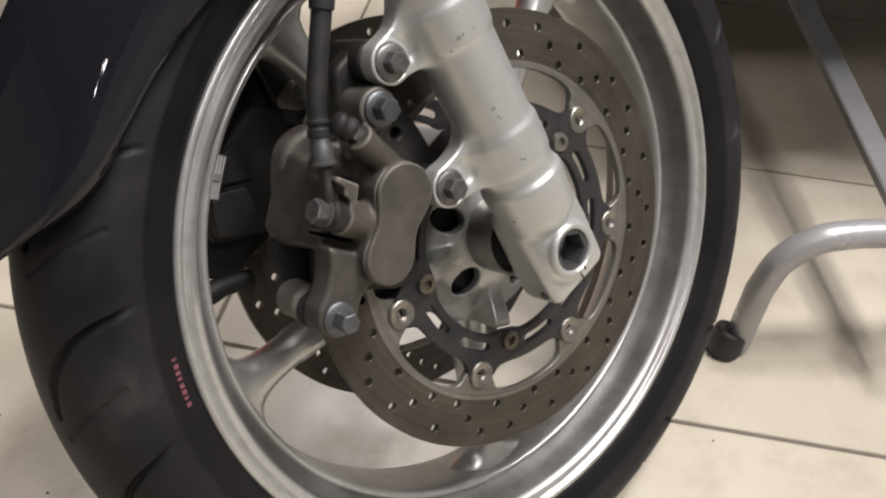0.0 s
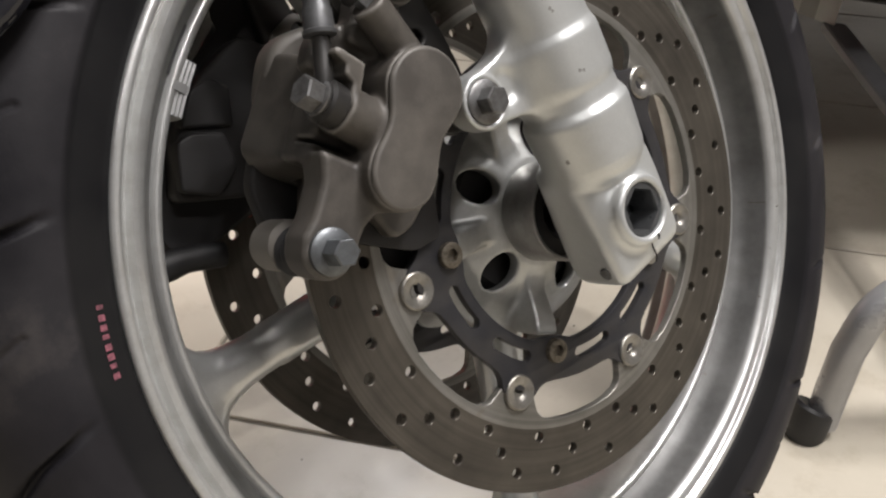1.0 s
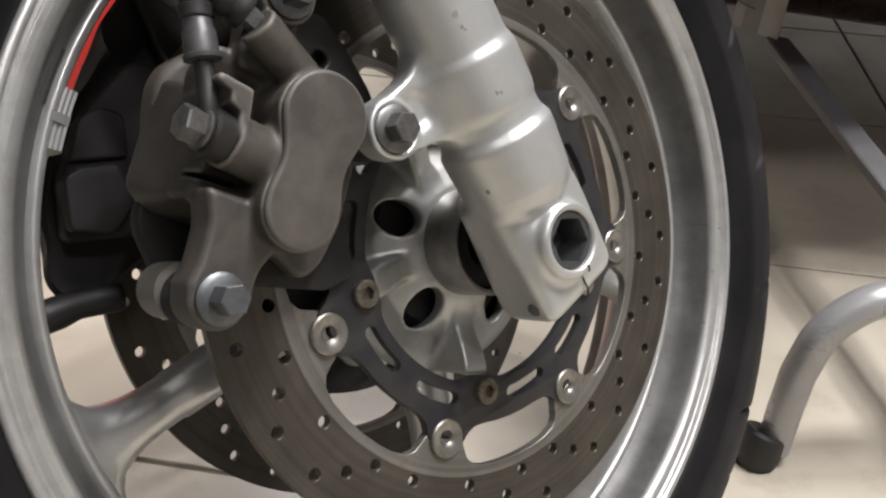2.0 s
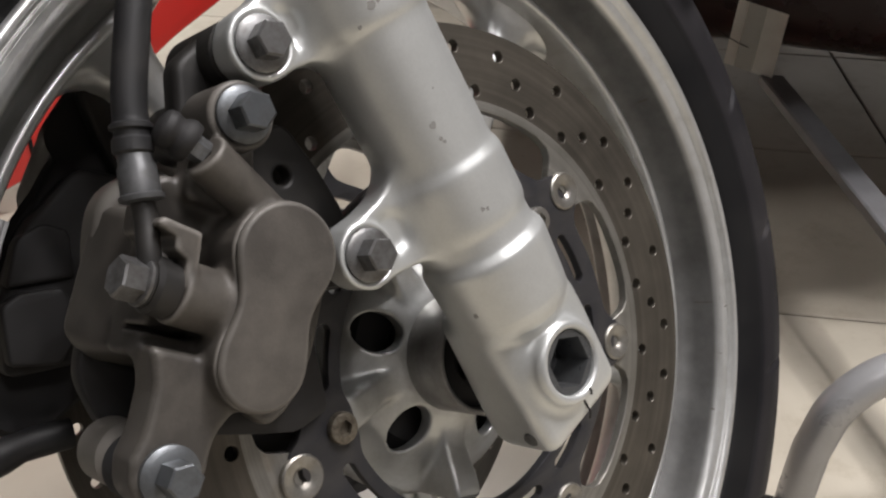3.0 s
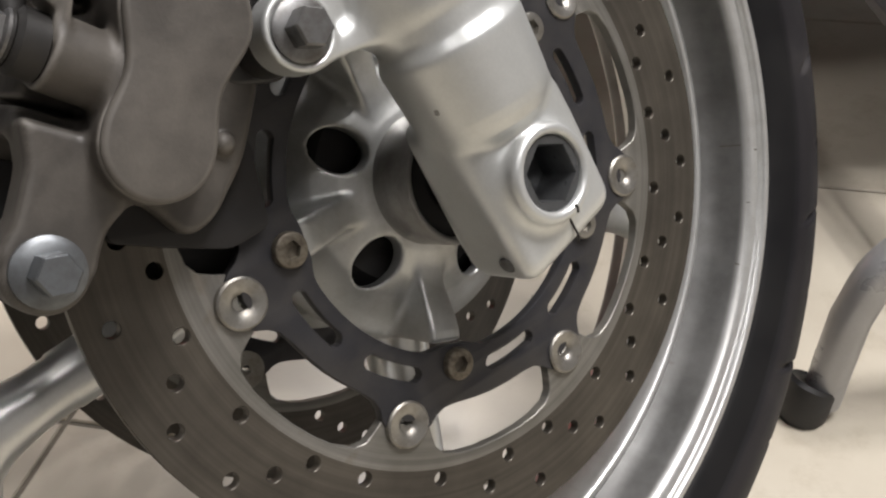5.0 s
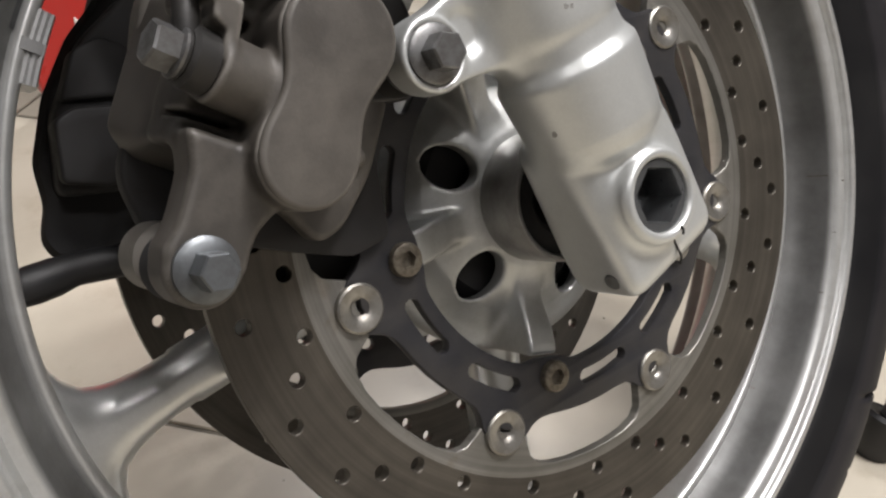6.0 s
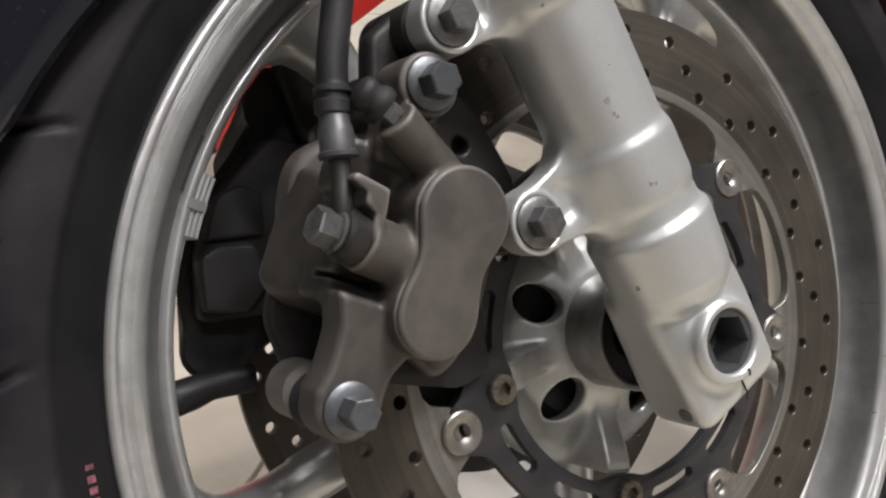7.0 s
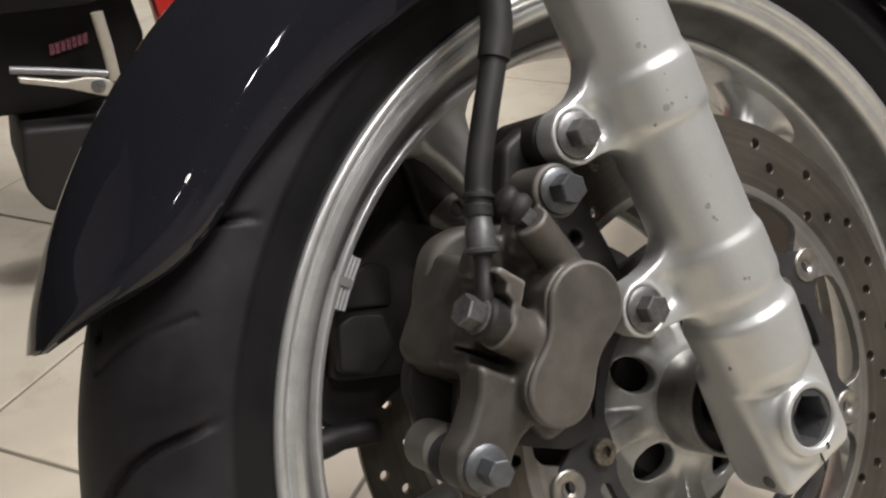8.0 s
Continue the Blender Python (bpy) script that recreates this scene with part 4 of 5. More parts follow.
# inner half of the caliper behind the disc, pads between
part("caliper_inner_half", plate([rounded([(-0.1460, 0.0640), (-0.1400, 0.0980), (-0.1290, 0.1190), (-0.1050, 0.1230), (-0.0940, 0.1000), (-0.0920, 0.0660), (-0.1120, 0.0440), (-0.1300, 0.0440)], 0.010)], -0.0560, -0.0360, 0.0050, 3), CALIPER, caliper)
part("bracket_plate", plate([rounded([(-0.1280, 0.0010), (-0.0990, -0.0070), (-0.0820, 0.0050), (-0.0760, 0.0470), (-0.0820, 0.0820), (-0.1020, 0.0970), (-0.1500, 0.0770), (-0.1590, 0.0600), (-0.1570, 0.0390)], 0.006)], -0.0540, -0.0440, 0.0020, 2), BLACKPART, caliper)
# pad drawn further down to blacken the shaded gap below the lower lobe
part("brake_pad", plate([rounded([(-0.1320, 0.0270), (-0.1160, 0.0190), (-0.0960, 0.0100), (-0.0800, 0.0120), (-0.0760, 0.0400), (-0.0900, 0.0700), (-0.1290, 0.0420)], 0.003)], -0.0716, -0.0668, 0.0008, 1), BLACKPART, caliper, "black brake pad, extended to fill shade below the piston housing")

# ---- brake hose ----
hose_line = smooth_path([(-0.1424, -0.1105, 0.0900), (-0.1398, -0.1098, 0.0985), (-0.1368, -0.1080, 0.1068), (-0.1345, -0.1066, 0.1180), (-0.1325, -0.1058, 0.1270), (-0.1302, -0.1054, 0.1345), (-0.1268, -0.1050, 0.1457), (-0.1180, -0.1050, 0.1660),
                         (-0.1080, -0.1050, 0.1875), (-0.1022, -0.1050, 0.2040), (-0.0985, -0.1040, 0.2350), (-0.0960, -0.1000, 0.2800), (-0.0960, -0.0960, 0.3400)], 8)
hose = part("brake_hose", swept([p for p in hose_line if p.z > 0.1260], 0.0055, 24), RUBBER, motorcycle, "black rubber brake hose with crimped fittings")
part("hose_pipe", swept([p for p in hose_line if p.z < 0.1180], 0.0038, 20), DARKPART, hose, "bent steel pipe end")
def collar(z0, z1, profile):
    pts = [p for p in hose_line if z0 <= p.z <= z1]
    a, b = pts[0], pts[-1]
    L = (b - a).length
    return turned([(0, 0)] + [(r, t * L) for t, r in profile] + [(0, L)], 28, axis=frame_to(a, b - a))
part("hose_crimp", collar(0.1120, 0.1300, ((0.0, 0.0046), (0.04, 0.0068), (0.12, 0.0070), (0.15, 0.0062), (0.60, 0.0060), (0.66, 0.0054), (0.9, 0.0054), (1.0, 0.0050))), DULL, hose, "dull crimped steel ferrule")
part("hose_sleeve", collar(0.1260, 0.1405, ((0.0, 0.0056), (0.06, 0.0063), (0.35, 0.0063), (0.42, 0.0055), (0.55, 0.0055), (0.60, 0.0067), (0.70, 0.0067), (0.76, 0.0056), (1.0, 0.0053))), RUBBER, hose)
part("hose_sleeve", swept([p for p in hose_line if p.z > 0.1860], 0.0067, 24), RUBBER, hose)

# ---- far caliper, on the disc's other side, near black ----
far_line = rounded([(-0.1600, 0.0240), (-0.1734, 0.0311), (-0.1766, 0.0403), (-0.1704, 0.0537), (-0.1688, 0.0713), (-0.1560, 0.0960), (-0.1395, 0.1155), (-0.1250, 0.1265), (-0.1180, 0.1335), (-0.1110, 0.1385), (-0.1130, 0.1450), (-0.1118, 0.1510), (-0.0960, 0.1640),
                    (-0.0700, 0.1540), (-0.0620, 0.1200), (-0.0800, 0.0720), (-0.1080, 0.0420)], 0.004)
far = part("brake_caliper", inset_loft(far_line, ((0.0920, 0.0260), (0.0800, 0.0200), (0.0620, 0.0110), (0.0460, 0.0020), (0.0400, 0.0), (0.0370, 0.0030))), BLACKPART, motorcycle, "black brake caliper on the far disc", 30)
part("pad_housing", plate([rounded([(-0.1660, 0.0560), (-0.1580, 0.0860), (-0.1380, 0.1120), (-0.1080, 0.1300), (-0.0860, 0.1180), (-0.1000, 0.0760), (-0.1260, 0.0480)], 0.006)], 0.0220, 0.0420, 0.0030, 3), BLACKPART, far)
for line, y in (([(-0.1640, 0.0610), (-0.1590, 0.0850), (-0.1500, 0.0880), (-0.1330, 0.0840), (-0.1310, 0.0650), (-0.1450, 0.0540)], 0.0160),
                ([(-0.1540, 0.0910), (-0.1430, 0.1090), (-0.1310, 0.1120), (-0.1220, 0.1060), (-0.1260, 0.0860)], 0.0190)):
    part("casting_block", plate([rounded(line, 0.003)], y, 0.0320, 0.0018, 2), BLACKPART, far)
part("pin_boot", swept([(-0.1500, 0.0240, 0.0240), (-0.1600, 0.0240, 0.0262), (-0.1700, 0.0240, 0.0275), (-0.1780, 0.0240, 0.0275), (-0.1860, 0.0240, 0.0275), (-0.1940, 0.0240, 0.0278)], [0.0066, 0.0070, 0.0066, 0.0078, 0.0080, 0.0075], 20), RUBBER, far, "black rubber pin boot")
part("bracket_ear", plate([rounded([(-0.0900, 0.1205), (-0.0885, 0.1265), (-0.0715, 0.1365), (-0.0600, 0.1300), (-0.0600, 0.1130), (-0.0740, 0.1130)], 0.004), circle(-0.0704, 0.1260, 0.0046, 20)], 0.0260, 0.0320, 0.0010, 1), CALIPER, far, "dusty bracket ear with a hole")
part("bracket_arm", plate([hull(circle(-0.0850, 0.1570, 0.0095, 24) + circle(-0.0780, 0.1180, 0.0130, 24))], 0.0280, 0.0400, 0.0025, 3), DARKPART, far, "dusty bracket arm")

# ---- mudguard ----
def mudguard_material():
    m, nodes, links, bsdf = material("gloss_black_paint")
    vec = coords(nodes, links)
    big = noise_tex(nodes, links, vec, 18, 8, 0.6)
    specks = noise_tex(nodes, links, vec, 260, 2)
    dust = ramp(nodes, links, specks, [(0.68, (0, 0, 0)), (0.78, (0.18,) * 3)])
    col = mixed(nodes, links, dust, (0.011, 0.011, 0.0145), (0.08, 0.075, 0.07))
    links.new(col, bsdf.inputs["Base Color"])
    links.new(ramp(nodes, links, big, [(0.3, (0.025,) * 3), (0.8, (0.055,) * 3)]), bsdf.inputs["Roughness"])
    bsdf.inputs["Specular IOR Level"].default_value = 0.5
    bumped(nodes, links, bsdf, noise_tex(nodes, links, vec, 60, 2), 0.015, 0.0005)
    return m


GLOSS = mudguard_material()


def eased(d, xs, ys):
    """A smooth value between given stations."""
    reach = min(0.45 * d, 4.0)
    return sum(np.interp(d + reach * k / 4, xs, ys) for k in range(-4, 5)) / 9


def mudguard_mesh():
    """A shell round the tyre's top and back, its cross-section of two flats and a crown, its skirt swept up to a point at the end."""
    bm = bmesh.new()
    outer, inner, n = [], [], 90
    for k in range(n + 1):
        a = 159.2 - 129.0 * (k / n) ** 1.7
        d = 159.2 - a
        # the crown, the skirt's lower edge, the half width and the crease by angle
        crown = eased(d, [0, 3, 10, 129], [0.3225, 0.3235, 0.3238, 0.3250])
        edge = eased(d, [0, 0.7, 1.5, 3, 4.6, 7.8, 10.2, 15, 22, 40, 70, 129], [0.3180, 0.3140, 0.3100, 0.3034, 0.2950, 0.2800, 0.2730, 0.2708, 0.2647, 0.2527, 0.2520, 0.2700])
        half = eased(d, [0, 0.7, 1.5, 3, 6, 12, 129], [0.0280, 0.0380, 0.0450, 0.0540, 0.0640, 0.0710, 0.0740])
        crease = max(eased(d, [0, 6, 9, 13, 20, 129], [0.3176, 0.3005, 0.2925, 0.2862, 0.2850, 0.2850]), edge + 0.0008)
        low = edge + max(0.4 * (crease - edge), crease - edge - 0.006)
        line = [(edge + q * (low - edge), -half + 0.0004 * (1 - q) - 0.0010 * math.sin(math.pi * q)) for q in (0.0, 0.25, 0.5, 0.75)]
        def top(k):
            return crown - (crown - crease) * k ** 1.7
        for q in range(9):
            t = q / 8
            line.append(((1 - t) ** 2 * low + 2 * t * (1 - t) * crease + t * t * top(0.93), -half * ((1 - t) ** 2 + 2 * t * (1 - t) + t * t * 0.93)))
        for q in range(1, 15):
            k = 0.93 * (1 - q / 14)
            line.append((top(k), -half * k))
        line = line + [(r, -y) for r, y in line[-2::-1]]
        turn = [radians(a - 1.6 * (abs(y) / 0.055) ** 1.5 * math.exp(-d / 5)) for r, y in line]
        outer.append([Vector((r * math.cos(q), y, r * math.sin(q))) for (r, y), q in zip(line, turn)])
        inner.append([Vector(((r - 0.0022) * math.cos(q), y * 0.965, (r - 0.0022) * math.sin(q))) for (r, y), q in zip(line, turn)])
    loops = [o + i[::-1] for o, i in zip(outer, inner)]
    rings(bm, loops)
    return bm


part("mudguard", mudguard_mesh(), GLOSS, motorcycle, "glossy black front mudguard", 30)


# chips and stains in the fork's paint
CHIP = worn("chipped_paint", (0.30, 0.295, 0.28), (0.17, 0.165, 0.155), 0.6, 0.1, blotch=500)
chips = [(0.1127, -25.0, 0.0013), (0.1070, -24.5, 0.0008), (0.1054, -22.5, 0.0007), (0.0768, -21.0, 0.0010), (0.0760, -17.0, 0.0008), (0.1590, -26.0, 0.0016),
         (0.1596, -20.0, 0.0010), (0.1873, -26.0, 0.0012), (0.1855, -21.0, 0.0008), (0.0392, -70.0, 0.0011), (0.1542, -42.0, 0.0009)]
chips += [(h, random.uniform(-34, 2), random.uniform(0.0003, 0.0008)) for h in np.linspace(0.159, 0.172, 3)]
chips += [(h, random.uniform(-30, -4), random.uniform(0.0003, 0.0006)) for h in (0.124, 0.197, 0.206)]
for h, a, size in chips:
    r = float(fork_radius(h))
    bm = bmesh.new()
    loops = [[], []]
    for k in range(9):
        t = 2 * math.pi * k / 9
        q = size * random.uniform(0.6, 1.2)
        th2 = radians(a) + q * math.cos(t) / r
        for lp, lift in zip(loops, (-0.0004, 0.00012)):
            lp.append(fork_point(h + q * math.sin(t), (r + lift) * math.sin(th2), -(r + lift) * math.cos(th2)))
    rings(bm, loops)
    part("paint_chip", bm, CHIP, fork_leg, "dark chip in the paint")


# ---- floor ----
def tile_material():
    m, nodes, links, bsdf = material("beige_floor_tile")
    vec = coords(nodes, links, "Generated")
    tc = nodes.new("ShaderNodeTexCoord")
    geo = nodes.new("ShaderNodeNewGeometry")
    info = nodes.new("ShaderNodeObjectInfo")
    big = noise_tex(nodes, links, geo.outputs["Position"], 3.0, 8, 0.6)
    mid = noise_tex(nodes, links, geo.outputs["Position"], 14.0, 8, 0.7)
    fine = noise_tex(nodes, links, geo.outputs["Position"], 260.0, 3)
    col = ramp(nodes, links, big, [(0.3, (0.42, 0.375, 0.30)), (0.7, (0.57, 0.525, 0.435))])
    stain = ramp(nodes, links, mid, [(0.52, (0, 0, 0)), (0.74, (0.60,) * 3)])
    col = mixed(nodes, links, stain, col, (0.33, 0.28, 0.20))
    # one brownish spill under the wheel
    away = nodes.new("ShaderNodeVectorMath")
    away.operation = "DISTANCE"
    away.inputs[1].default_value = (-0.085, 0.045, 0.0)
    links.new(geo.outputs["Position"], away.inputs[0])
    ragged = nodes.new("ShaderNodeMath")
    ragged.operation = "MULTIPLY_ADD"
    links.new(noise_tex(nodes, links, geo.outputs["Position"], 40.0, 6, 0.7), ragged.inputs[0])
    ragged.inputs[1].default_value = 0.06
    links.new(away.outputs["Value"], ragged.inputs[2])
    spill = ramp(nodes, links, ragged.outputs[0], [(0.045, (0.55,) * 3), (0.080, (0, 0, 0))])
    col = mixed(nodes, links, spill, col, (0.22, 0.165, 0.10))
    shade = ramp(nodes, links, info.outputs["Random"], [(0.0, (0.93,) * 3), (1.0, (1.05,) * 3)])
    col = mixed(nodes, links, 1.0, col, shade, "MULTIPLY")
    links.new(col, bsdf.inputs["Base Color"])
    links.new(ramp(nodes, links, mid, [(0.3, (0.26,) * 3), (0.75, (0.46,) * 3)]), bsdf.inputs["Roughness"])
    bumped(nodes, links, bsdf, fine, 0.05, 0.0005)
    return m


TILE = tile_material()
GROUT = worn("grey_grout", (0.16, 0.14, 0.11), (0.07, 0.06, 0.05), 0.8, 0.0, blotch=30)
ROOM = (-3.6, 4.4, -3.4, 4.6, 3.0)
bm = bmesh.new()
x0, x1, y0, y1, ztop = ROOM
rings(bm, [[(x0, y0, -0.12), (x1, y0, -0.12), (x1, y1, -0.12), (x0, y1, -0.12)], [(x0, y0, -0.0022), (x1, y0, -0.0022), (x1, y1, -0.0022), (x0, y1, -0.0022)]])
floor = tagged(part("floor", bm, GROUT, smooth=0), "beige square ceramic tile floor with dark joints, lightly stained", "floor", kind="structure")

TILE_SIZE, JOINT, TILE_TURN, OFF_A, OFF_B = 0.40, 0.004, 40.4, 0.062, 0.256


def tile_mesh():
    h, b = TILE_SIZE / 2 - JOINT / 2, 0.0012
    bm = bmesh.new()
    loops = []
    for r, z in ((h, -0.0080), (h, -b), (h - b, 0.0)):
        loops.append([(-r, -r, z), (r, -r, z), (r, r, z), (-r, r, z)])
    rings(bm, loops)
    return clean(bm)


ca, sa = math.cos(radians(TILE_TURN)), math.sin(radians(TILE_TURN))
tile_centres = []
for i in range(-16, 17):
    for j in range(-16, 17):
        a, b = OFF_A + (i + 0.5) * TILE_SIZE, OFF_B + (j + 0.5) * TILE_SIZE
        x, y = a * ca - b * sa, a * sa + b * ca
        if x0 - 0.2 < x < x1 + 0.2 and y0 - 0.2 < y < y1 + 0.2:
            tile_centres.append((math.hypot(x - 0.3, y - 0.5), x, y))
tile_centres.sort()

# ---- walls and ceiling ----
CEILING = worn("grey_ceiling_paint", (0.055, 0.054, 0.056), (0.04, 0.039, 0.039), 0.7, 0.0, grain=200, blotch=1.5, dirt_amount=0.5)
WALL = worn("grey_wall_paint", (0.38, 0.37, 0.36), (0.28, 0.27, 0.26), 0.7, 0.0, grain=200, blotch=1.5, dirt_amount=0.5)
# for the unseen east wall, lightened to brighten what the disc's right side reflects
BOUNCEWALL = worn("light_grey_bounce_paint", (0.60, 0.59, 0.57), (0.48, 0.47, 0.45), 0.7, 0.0, grain=200, blotch=1.5, dirt_amount=0.5)


def slab(name, a, b, mat, label, category):
    bm = bmesh.new()
    rings(bm, [[(a[0], a[1], a[2]), (b[0], a[1], a[2]), (b[0], b[1], a[2]), (a[0], b[1], a[2])], [(a[0], a[1], b[2]), (b[0], a[1], b[2]), (b[0], b[1], b[2]), (a[0], b[1], b[2])]])
    return tagged(part(name, bm, mat, smooth=0), label, category, kind="structure")


slab("wall_west", (x0 - 0.50, y0 - 0.50, -0.12), (x0, y1 + 0.50, ztop), WALL, "plain grey painted garage wall", "wall")
slab("wall_east", (x1, y0 - 0.50, -0.12), (x1 + 0.50, y1 + 0.50, ztop), BOUNCEWALL, "unseen plain light grey wall, lightened to brighten reflections", "wall")
slab("wall_south", (x0, y0 - 0.50, -0.12), (x1, y0, ztop), WALL, "plain grey painted garage wall", "wall")
slab("wall_north", (x0, y1, -0.12), (x1, y1 + 0.50, ztop), WALL, "plain grey painted garage wall", "wall")
slab("ceiling", (x0 - 0.50, y0 - 0.50, ztop), (x1 + 0.50, y1 + 0.50, ztop + 0.50), CEILING, "plain grey painted ceiling", "ceiling")

# ---- wheel stand beside the motorcycle ----
stand = tagged(new("paddock_stand"), "grey-painted tubular motorcycle stand with black rubber foot on tiles", "motorcycle stand")
th = radians(-35)
fx, fy = 0.294, -0.095
def along(k, z):
    return (fx + k * math.cos(th), fy + k * math.sin(th), z)
tube_line = [along(0.010, 0.012), along(0.010, 0.05)] + smooth_path([along(0.011, 0.090), along(0.021, 0.130), along(0.048, 0.156), along(0.085, 0.162)], 8) + [along(0.24, 0.160), along(0.42, 0.158)]
part("tube", swept(tube_line, 0.0135, 28), STANDPAINT, stand)
bm, loops = bmesh.new(), []
for z, r, tilt, dx in ((0.0, 0.0158, 0.0, -0.003), (0.003, 0.0172, 0.0, -0.003), (0.014, 0.0178, -0.25, -0.002), (0.026, 0.0174, -0.55, 0.001), (0.028, 0.0162, -0.58, 0.003), (0.024, 0.0120, -0.58, 0.007)):
    loops.append([(fx + dx + r * math.cos(2 * math.pi * k / 24), fy + r * math.sin(2 * math.pi * k / 24), max(z + tilt * r * math.cos(2 * math.pi * k / 24), z * 0.3)) for k in range(24)])
rings(bm, loops)
part("rubber_foot", bm, RUBBER, stand, "black rubber foot")
# side rail: a shallow steel channel that climbs towards its far end
bd = Vector((0.5758, 0.8124, 0.1050))
bp = Vector((0.5370, 0.0038, 0.1667))
side = bd.cross(Vector((0, 0, 1))).normalized()
bm, loops = bmesh.new(), []
for k in (-0.27, 0.235):
    c = bp + bd * k
    loops.append([c + side * a + Vector((0, 0, b)) for a, b in ((0.0, -0.010), (0.003, -0.010), (0.003, -0.003), (0.026, -0.006), (0.026, -0.016), (0.029, -0.016), (0.029, -0.004), (0.027, -0.002), (0.002, 0.0), (0.0, -0.0015))])
rings(bm, loops)
part("side_rail", bm, RAILPAINT, stand, "grey steel channel rail", 20)

# ---- paper tag taped to the rail's end ----
def paper_material():
    m, nodes, links, bsdf = material("translucent_paper")
    vec = coords(nodes, links)
    links.new(ramp(nodes, links, noise_tex(nodes, links, vec, 30, 6), [(0.35, (0.76, 0.74, 0.69)), (0.7, (0.86, 0.845, 0.80))]), bsdf.inputs["Base Color"])
    bsdf.inputs["Roughness"].default_value = 0.55
    return m


PAPER = paper_material()
pa = Vector((0.6563, 0.2320, 0.1980))
pv = Vector((0.0217, -0.0490, -0.0100))
pw = Vector((0.0195, 0.0066, 0.0660))
pn = pv.cross(pw).normalized()
bm = bmesh.new()
grid = []
for i in range(9):
    row = []
    for j in range(9):
        s, t = i / 8, j / 8
        row.append(bm.verts.new(pa + pv * s + pw * t + pn * (0.0022 * math.sin(4.2 * s + 1.5 * t) + 0.0018 * max(0, s - 0.75 - 0.1 * t) * 10)))
    grid.append(row)
for i in range(8):
    for j in range(8):
        bm.faces.new((grid[i][j], grid[i + 1][j], grid[i + 1][j + 1], grid[i][j + 1]))
bmesh.ops.solidify(bm, geom=bm.faces[:], thickness=0.0006)
tag = tagged(part("paper_tag", bm, PAPER), "crumpled whitish paper tag taped to grey stand rail", "paper tag")
def tag_point(s, t, lift):
    return pa + pv * s + pw * t + pn * (0.0022 * math.sin(4.2 * s + 1.5 * t) + lift)


bm, loops = bmesh.new(), []
for k in range(9):
    t = k / 8
    loops.append([tag_point(0.22, t, -0.0014), tag_point(0.57, t, -0.0014), tag_point(0.57, t, 0.0014), tag_point(0.22, t, 0.0014)])
rings(bm, loops)
part("tape_strip", bm, worn("grey_tape", (0.34, 0.33, 0.30), (0.26, 0.25, 0.23), 0.4, 0.0), tag, "greyish tape strip")

part("tie_wire", swept(smooth_path([tag_point(-0.42, 0.48, 0.0010), tag_point(-0.05, 0.40, 0.0035), tag_point(0.20, 0.36, 0.0030), tag_point(0.40, 0.345, 0.0030)], 6), 0.00055, 8), BLACKPART, tag, "thin dark tie wire")

# ---- second motorcycle: dark red and black, over the stand's far side ----
DARKRED = worn("dark_red_fairing", (0.014, 0.003, 0.004), (0.020, 0.008, 0.008), 0.25, 0.0, blotch=12, coat=0.5, bump=0.02)
REDPAINT = worn("bright_red_fairing", (0.52, 0.020, 0.015), (0.36, 0.03, 0.02), 0.35, 0.0, blotch=12, coat=0.3, bump=0.02, dirt_amount=0.2)
BLACKPAINT = worn("black_fairing", (0.005, 0.0046, 0.005), (0.014, 0.012, 0.011), 0.62, 0.0, blotch=18, bump=0.05, spec=0.25)
CAST = worn("bare_cast_alloy", (0.60, 0.57, 0.50), (0.35, 0.32, 0.26), 0.42, 0.5, blotch=60)


def body_loft(sections, frame_m, n=28, power=2.6):
    """A fairing body: sections (s, half width, low z, high z) along its own x axis."""
    bm, loops = bmesh.new(), []
    for s, w, lo, hi in sections:
        lp = []
        for k in range(n):
            t = 2 * math.pi * k / n
            c, q = math.cos(t), math.sin(t)
            lp.append(frame_m @ Vector((s, w * math.copysign(abs(c) ** (2 / power), c), (lo + hi) / 2 + (hi - lo) / 2 * math.copysign(abs(q) ** (2 / power), q))))
        loops.append(lp)
    rings(bm, loops)
    return bm


def road_wheel(m, r, w):
    prof = [(r * 0.74, -w * 0.45), (r * 0.86, -w * 0.5), (r * 0.95, -w * 0.38), (r, 0.0), (r * 0.95, w * 0.38), (r * 0.86, w * 0.5), (r * 0.74, w * 0.45)]
    return turned(prof, 64, True, axis=m), turned([(0.0, -w * 0.2), (r * 0.70, -w * 0.2), (r * 0.75, -w * 0.42), (r * 0.75, w * 0.42), (r * 0.70, w * 0.2), (0.0, w * 0.2)], 48, axis=m)


bike_axis = math.degrees(math.atan2(-0.83, 0.55))
M2 = pose(0.85, 0.10, 0, 0, 0, bike_axis)
bike2 = tagged(new("motorcycle"), "dark red and black motorcycle parked over the stand", "motorcycle")
part("fairing", body_loft(((-0.60, 0.20, 0.36, 0.78), (-0.54, 0.40, 0.20, 0.84), (-0.44, 0.44, 0.150, 0.86), (0.30, 0.44, 0.138, 0.86), (0.70, 0.38, 0.24, 0.84), (0.95, 0.16, 0.42, 0.78)), M2 @ pose(0, 0.42, 0), power=5.0), DARKRED, bike2)
# unseen overhang, added to keep lamp light off the floor and rail
part("upper_fairing", body_loft(((-0.44, 0.10, 0.52, 0.66), (-0.36, 0.40, 0.40, 0.74), (-0.24, 0.42, 0.38, 0.76), (0.04, 0.26, 0.40, 0.76), (0.55, 0.20, 0.45, 0.76), (0.85, 0.12, 0.50, 0.70)), M2 @ pose(0, -0.02, 0), power=4.0), DARKRED, bike2)
